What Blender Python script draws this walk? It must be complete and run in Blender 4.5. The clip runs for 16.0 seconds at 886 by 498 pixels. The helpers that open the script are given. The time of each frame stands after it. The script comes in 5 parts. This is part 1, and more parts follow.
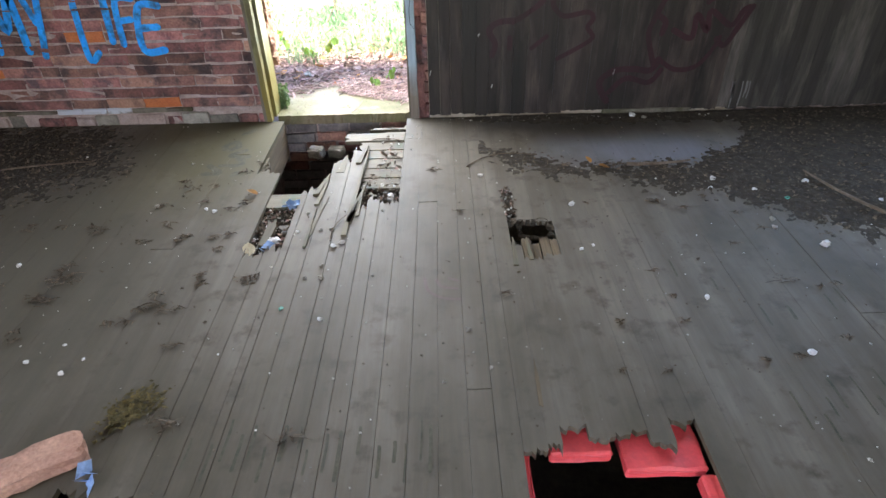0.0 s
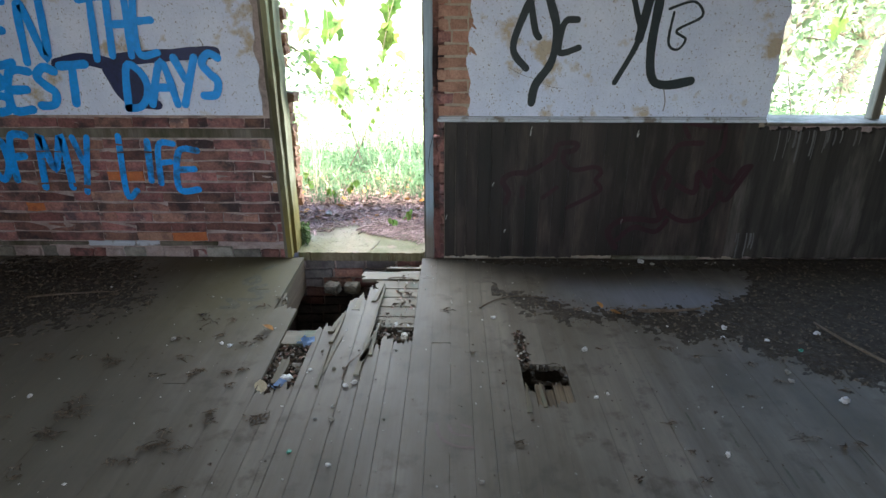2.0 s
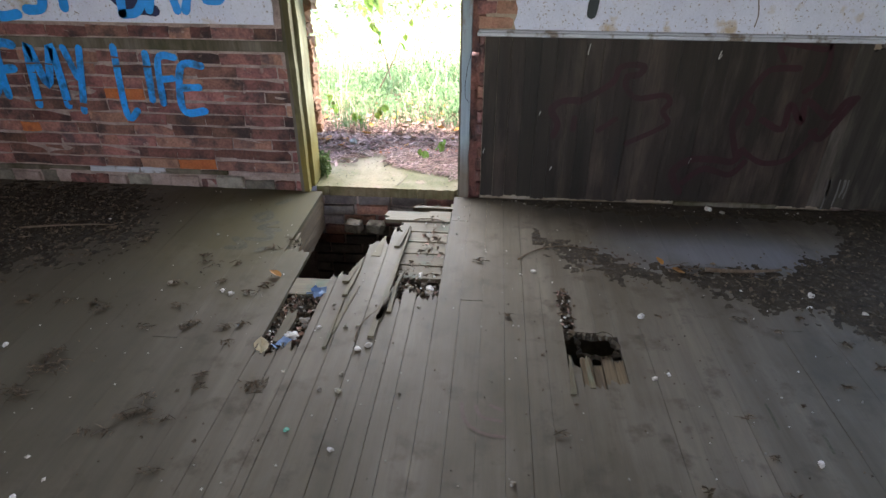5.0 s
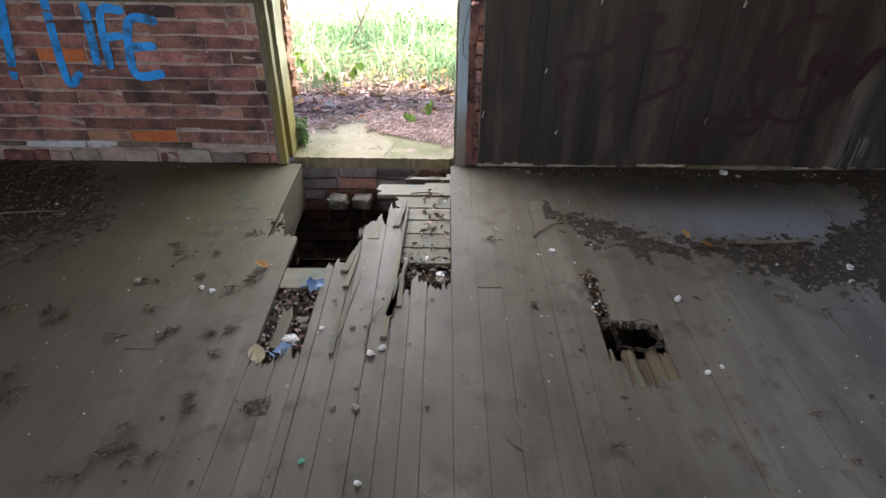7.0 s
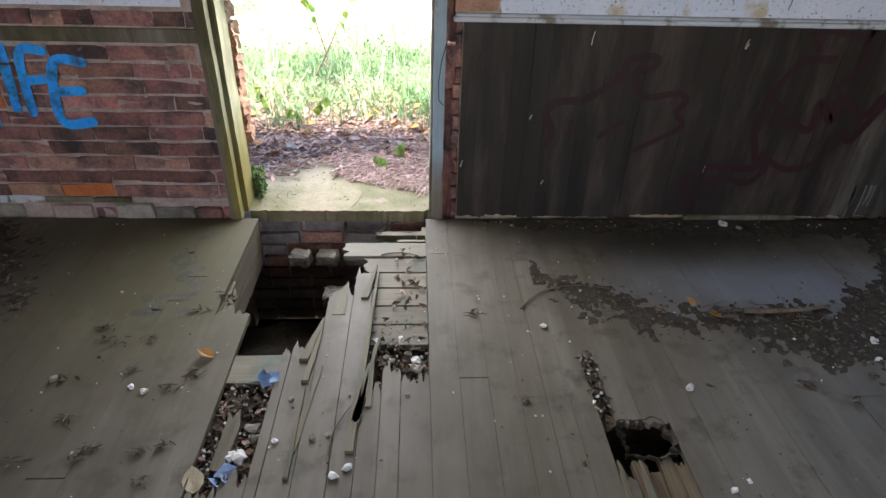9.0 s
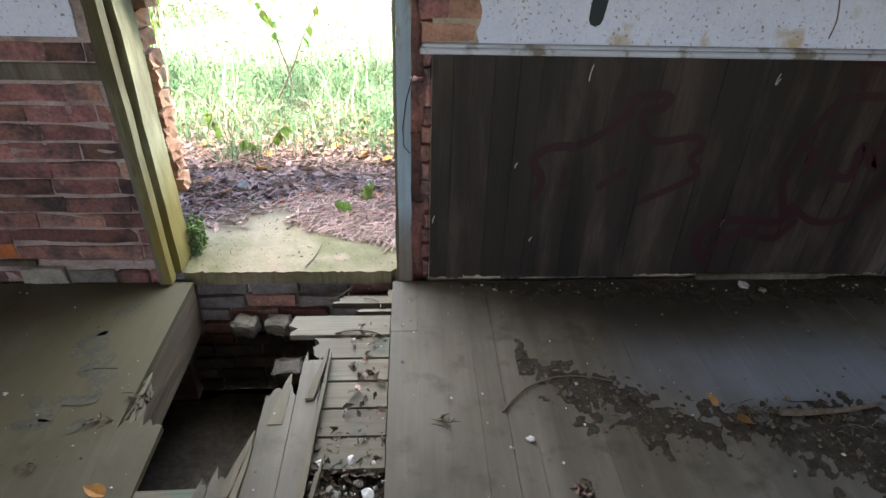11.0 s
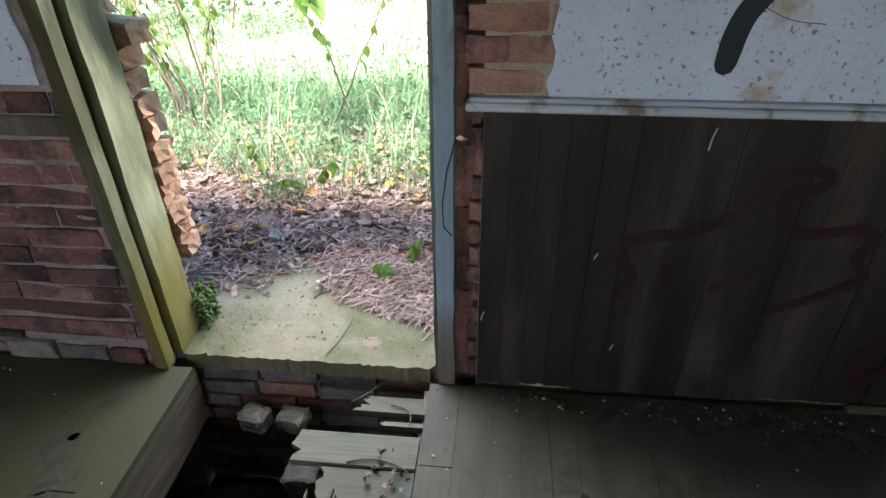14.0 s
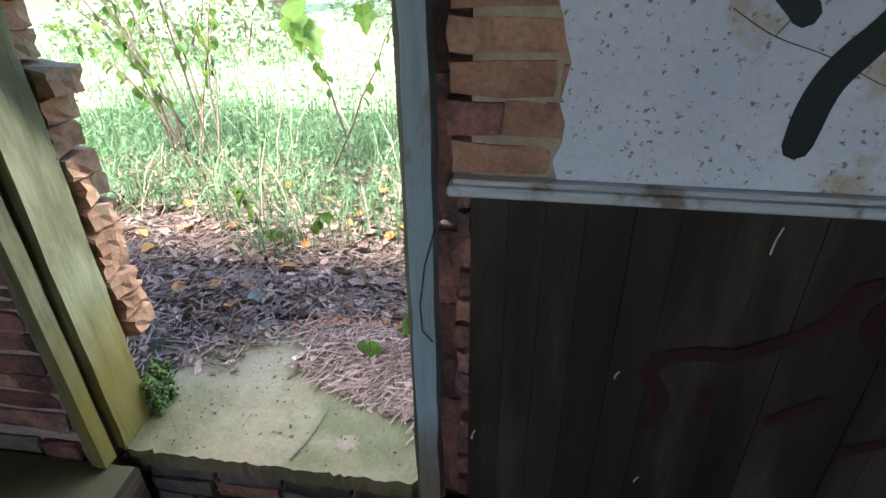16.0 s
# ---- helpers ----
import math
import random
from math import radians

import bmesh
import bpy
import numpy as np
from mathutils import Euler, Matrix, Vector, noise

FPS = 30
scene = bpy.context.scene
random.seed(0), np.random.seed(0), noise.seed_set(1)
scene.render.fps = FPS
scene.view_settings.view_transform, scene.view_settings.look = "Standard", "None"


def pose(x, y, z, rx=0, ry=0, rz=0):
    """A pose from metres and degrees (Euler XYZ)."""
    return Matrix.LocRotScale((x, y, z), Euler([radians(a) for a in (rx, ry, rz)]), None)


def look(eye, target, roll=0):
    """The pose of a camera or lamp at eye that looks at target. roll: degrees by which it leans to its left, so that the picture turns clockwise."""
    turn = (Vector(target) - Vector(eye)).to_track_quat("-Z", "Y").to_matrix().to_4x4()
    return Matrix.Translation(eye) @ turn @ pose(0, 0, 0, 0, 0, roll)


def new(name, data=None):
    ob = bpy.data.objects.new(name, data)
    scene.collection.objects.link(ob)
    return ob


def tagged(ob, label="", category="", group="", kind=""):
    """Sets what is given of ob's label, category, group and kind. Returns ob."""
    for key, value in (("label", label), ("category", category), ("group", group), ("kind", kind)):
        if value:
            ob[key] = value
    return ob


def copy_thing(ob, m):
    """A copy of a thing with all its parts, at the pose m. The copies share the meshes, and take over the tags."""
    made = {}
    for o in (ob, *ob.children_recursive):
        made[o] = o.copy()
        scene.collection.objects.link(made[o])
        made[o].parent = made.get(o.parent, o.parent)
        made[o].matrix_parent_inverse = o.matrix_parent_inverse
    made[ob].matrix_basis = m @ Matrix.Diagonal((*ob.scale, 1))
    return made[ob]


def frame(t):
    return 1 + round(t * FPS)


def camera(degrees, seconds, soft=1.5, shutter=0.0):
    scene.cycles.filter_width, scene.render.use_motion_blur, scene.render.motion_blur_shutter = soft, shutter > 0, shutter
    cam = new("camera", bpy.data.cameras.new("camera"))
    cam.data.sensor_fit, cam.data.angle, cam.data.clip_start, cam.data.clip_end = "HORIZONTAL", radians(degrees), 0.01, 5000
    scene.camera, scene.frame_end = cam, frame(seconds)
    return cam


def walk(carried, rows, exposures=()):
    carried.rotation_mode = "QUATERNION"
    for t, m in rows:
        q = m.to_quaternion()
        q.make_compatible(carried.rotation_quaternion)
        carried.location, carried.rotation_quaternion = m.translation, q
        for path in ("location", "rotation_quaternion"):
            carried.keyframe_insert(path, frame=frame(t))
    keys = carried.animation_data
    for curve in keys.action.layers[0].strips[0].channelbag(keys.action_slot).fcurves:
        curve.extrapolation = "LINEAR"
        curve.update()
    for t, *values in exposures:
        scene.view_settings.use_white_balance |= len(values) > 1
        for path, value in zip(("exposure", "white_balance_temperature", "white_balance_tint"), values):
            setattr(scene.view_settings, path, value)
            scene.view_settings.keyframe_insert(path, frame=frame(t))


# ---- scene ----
cam = camera(73.8, 16.0)
EXPOSURES = [(0, 4.4, 6450, 11), (0.5, 4.15, 6400, 11), (1.0, 3.85, 6300, 10), (1.5, 3.7, 6200, 8), (2.0, 3.5, 6100, 7), (2.5, 3.35, 6050, 7), (3.0, 3.3, 6200, 8), (3.5, 3.45, 6400, 10), (4.2, 3.65, 6600, 12), (7, 3.7, 6650, 13), (9, 3.65, 6600, 12), (12.5, 3.32, 6300, 8), (16, 2.8, 6000, 4)]
PATH = [
    (0, (0.086, -0.113, 1.579), (0.078, 1.52, 0.425), -1.5),
    (0.5, (0.04, -0.147, 1.609), (0.055, 1.576, 0.595), -0.1),
    (1, (0.09, -0.093, 1.575), (0.027, 1.644, 0.587), -0.8),
    (1.5, (0.071, -0.1, 1.615), (0.024, 1.692, 0.729), -0.4),
    (2, (0.052, -0.126, 1.655), (0.023, 1.719, 0.884), 0.0),
    (2.5, (0.077, -0.107, 1.639), (0.031, 1.793, 1.016), -0.1),
    (3, (0.049, -0.081, 1.589), (-0.039, 1.75, 0.788), -0.2),
    (3.5, (0.089, 0.023, 1.54), (-0.054, 1.799, 0.631), -0.5),
    (4, (0.145, 0.132, 1.544), (-0.019, 1.864, 0.558), -0.3),
    (4.2, (0.15, 0.176, 1.545), (-0.016, 1.909, 0.559), -0.3),
    (6.3, (-0.185, 0.582, 1.477), (-0.221, 2.274, 0.412), 1.2),
    (6.5, (-0.194, 0.617, 1.472), (-0.21, 2.293, 0.38), 1.1),
    (7, (-0.198, 0.658, 1.454), (-0.192, 2.319, 0.341), 0.9),
    (7.5, (-0.209, 0.7, 1.484), (-0.154, 2.393, 0.42), 1.8),
    (8, (-0.149, 0.805, 1.488), (-0.089, 2.503, 0.434), 1.7),
    (8.5, (-0.187, 0.955, 1.487), (-0.106, 2.65, 0.428), 1.9),
    (9, (-0.202, 1.071, 1.476), (-0.11, 2.755, 0.401), 1.7),
    (9.5, (-0.179, 1.175, 1.48), (-0.074, 2.863, 0.414), 1.7),
    (10, (-0.143, 1.284, 1.487), (0.004, 2.976, 0.43), 1.8),
    (10.2, (-0.139, 1.344, 1.496), (0.022, 3.035, 0.44), 1.9),
    (12.3, (0.027, 1.956, 1.439), (-0.061, 3.605, 0.311), -0.2),
    (12.5, (0.019, 1.978, 1.442), (-0.101, 3.643, 0.341), -0.7),
    (13, (0.071, 2.079, 1.459), (-0.088, 3.75, 0.372), -0.8),
    (13.5, (0.07, 2.178, 1.465), (-0.084, 3.858, 0.392), -0.6),
    (14, (0.046, 2.261, 1.458), (-0.131, 3.929, 0.369), -0.7),
    (14.5, (0.063, 2.359, 1.45), (-0.142, 4.016, 0.349), -0.7),
    (15, (0.127, 2.442, 1.436), (-0.087, 4.089, 0.321), -0.4),
    (15.5, (0.134, 2.554, 1.437), (-0.08, 4.236, 0.377), -0.2),
    (16, (0.11, 2.665, 1.443), (-0.164, 4.354, 0.407), -0.9),
]
walk(cam, [(t, look(eye, target, roll)) for t, eye, target, roll in PATH], EXPOSURES)

# ---- world, sun, large lights ----
world = bpy.data.worlds.new("sky")
scene.world = world
world.use_nodes = True
wn = world.node_tree.nodes
sky = wn.new("ShaderNodeTexSky")
sky.sky_type = "NISHITA"
sky.sun_disc = False
sky.sun_elevation = radians(69)
sky.sun_rotation = radians(195)
wn["Background"].inputs["Strength"].default_value = 0.15
world.node_tree.links.new(sky.outputs[0], wn["Background"].inputs["Color"])

sun = new("sun", bpy.data.lights.new("sun", "SUN"))
sun.data.energy, sun.data.angle, sun.data.color = 5.0, radians(14), (1.0, 0.95, 0.86)
sun.matrix_world = look((-1.3, -4.9, 13.4), (0, 0, 0))


def opening_light(name, eye, target, w, h, power, color):
    """Area lamp for daylight in an opening; rear and side ones are added fill."""
    lamp = new(name, bpy.data.lights.new(name, "AREA"))
    lamp.data.shape, lamp.data.size, lamp.data.size_y = "RECTANGLE", w, h
    lamp.data.energy, lamp.data.color = power, color
    lamp.matrix_world = look(eye, target)
    return lamp


opening_light("door_daylight", (-0.58, 3.99, 1.2), (0.9, 1.2, 0.0), 0.85, 1.7, 4.9, (1.0, 0.96, 0.92))
opening_light("window_daylight", (2.85, 3.99, 1.6), (2.4, 0.0, 0.4), 1.5, 1.2, 1.7, (0.72, 0.86, 1.0))
# Added fill lamps in unseen openings, to brighten the north walls.
opening_light("rear_fill", (0.9, -2.98, 1.45), (-1.0, 3.0, 1.4), 1.4, 0.9, 4.8, (1.0, 0.95, 0.93))
opening_light("side_fill", (-3.4, -1.0, 1.6), (-1.6, 3.7, 1.5), 1.5, 1.3, 4.8, (1.0, 0.97, 1.0))

# ---- materials ----


def surface(name, a, b, scale=6.0, stretch=(1, 1, 1), mark=None, mark_scale=3.0, mark_at=0.6, soft=0.08, rough=0.8, bump=0.3,
            fine=60.0, grain=0.25, vary=0.0, hue=0.0, island=False, through_light=0.0, mark_stretch=(1, 1, 1), mark2=None, mark2_scale=12.0, mark2_at=0.66, mark2_soft=0.03, patch=None):
    m = bpy.data.materials.new(name)
    m.use_nodes = True
    n, l = m.node_tree.nodes, m.node_tree.links
    bsdf = n["Principled BSDF"]
    geo = n.new("ShaderNodeNewGeometry")

    def noise_at(sc, st, detail=5.0):
        mp = n.new("ShaderNodeMapping")
        mp.inputs["Scale"].default_value = st
        l.new(geo.outputs["Position"], mp.inputs["Vector"])
        t = n.new("ShaderNodeTexNoise")
        t.inputs["Scale"].default_value, t.inputs["Detail"].default_value, t.inputs["Roughness"].default_value = sc, detail, 0.62
        l.new(mp.outputs[0], t.inputs["Vector"])
        return t.outputs["Fac"]

    def mixed(fac, x, y, mode="MIX"):
        k = n.new("ShaderNodeMix")
        k.data_type, k.blend_type = "RGBA", mode
        for slot, v in ((0, fac), (6, x), (7, y)):
            if hasattr(v, "links"):
                l.new(v, k.inputs[slot])
            else:
                k.inputs[slot].default_value = (*v, 1) if isinstance(v, tuple) else v
        return k.outputs[2]

    def band(v, lo, hi):
        r = n.new("ShaderNodeMapRange")
        r.inputs["From Min"].default_value, r.inputs["From Max"].default_value = lo, hi
        l.new(v, r.inputs["Value"])
        return r.outputs[0]

    col = mixed(band(noise_at(scale, stretch), 0.32, 0.68), a, b)
    fine_n = noise_at(fine, stretch, 3.0)
    if mark:
        col = mixed(band(noise_at(mark_scale, mark_stretch, 7.0), mark_at - soft, mark_at + soft), col, mark)
    if mark2:
        col = mixed(band(noise_at(mark2_scale, (1, 1, 1), 4.0), mark2_at - mark2_soft, mark2_at + mark2_soft), col, mark2)
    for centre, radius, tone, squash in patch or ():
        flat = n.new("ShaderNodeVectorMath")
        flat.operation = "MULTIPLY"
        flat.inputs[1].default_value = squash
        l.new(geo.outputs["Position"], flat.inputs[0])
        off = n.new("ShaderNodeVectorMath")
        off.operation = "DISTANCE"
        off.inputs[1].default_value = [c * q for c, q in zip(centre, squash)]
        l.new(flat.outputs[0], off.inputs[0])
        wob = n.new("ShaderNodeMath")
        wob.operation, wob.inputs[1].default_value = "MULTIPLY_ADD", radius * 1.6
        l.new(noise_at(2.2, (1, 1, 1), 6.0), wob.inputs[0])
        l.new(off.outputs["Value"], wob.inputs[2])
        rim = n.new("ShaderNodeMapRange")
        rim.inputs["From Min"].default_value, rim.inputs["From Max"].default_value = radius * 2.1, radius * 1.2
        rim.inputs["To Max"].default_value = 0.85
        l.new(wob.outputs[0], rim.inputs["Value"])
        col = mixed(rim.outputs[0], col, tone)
    g = n.new("ShaderNodeMapRange")
    g.inputs["To Min"].default_value, g.inputs["To Max"].default_value = 1.0 - grain, 1.0 + grain
    g.inputs["From Min"].default_value, g.inputs["From Max"].default_value = 0.25, 0.75
    l.new(fine_n, g.inputs["Value"])
    hsv = n.new("ShaderNodeHueSaturation")
    l.new(col, hsv.inputs["Color"])
    l.new(g.outputs[0], hsv.inputs["Value"])
    out = hsv.outputs[0]
    if vary or hue:
        info = n.new("ShaderNodeObjectInfo")
        source = geo.outputs["Random Per Island"] if island else info.outputs["Random"]
        h2 = n.new("ShaderNodeHueSaturation")
        for what, amount, mid in (("Value", vary, 1.0), ("Hue", hue, 0.5)):
            r = n.new("ShaderNodeMapRange")
            r.inputs["To Min"].default_value, r.inputs["To Max"].default_value = mid - amount, mid + amount
            if what == "Hue":
                w = n.new("ShaderNodeMath")
                w.operation = "FRACT"
                sc = n.new("ShaderNodeMath")
                sc.operation, sc.inputs[1].default_value = "MULTIPLY", 7.31
                l.new(source, sc.inputs[0])
                l.new(sc.outputs[0], w.inputs[0])
                l.new(w.outputs[0], r.inputs["Value"])
            else:
                l.new(source, r.inputs["Value"])
            l.new(r.outputs[0], h2.inputs[what])
        l.new(out, h2.inputs["Color"])
        out = h2.outputs[0]
    l.new(out, bsdf.inputs["Base Color"])
    rr = n.new("ShaderNodeMapRange")
    rr.inputs["To Min"].default_value, rr.inputs["To Max"].default_value = max(0.05, rough - 0.12), min(1.0, rough + 0.12)
    l.new(fine_n, rr.inputs["Value"])
    l.new(rr.outputs[0], bsdf.inputs["Roughness"])
    bsdf.inputs["Specular IOR Level"].default_value = 0.35
    if bump:
        bp = n.new("ShaderNodeBump")
        bp.inputs["Strength"].default_value, bp.inputs["Distance"].default_value = bump, 0.004
        l.new(fine_n, bp.inputs["Height"])
        l.new(bp.outputs[0], bsdf.inputs["Normal"])
    if through_light:
        tr = n.new("ShaderNodeBsdfTranslucent")
        l.new(out, tr.inputs["Color"])
        mx = n.new("ShaderNodeMixShader")
        mx.inputs[0].default_value = through_light
        l.new(bsdf.outputs[0], mx.inputs[1])
        l.new(tr.outputs[0], mx.inputs[2])
        l.new(mx.outputs[0], n["Material Output"].inputs["Surface"])
    return m


ALONG_Y = (1, 0.06, 1)
ALONG_X = (0.06, 1, 1)
ALONG_Z = (1, 1, 0.06)
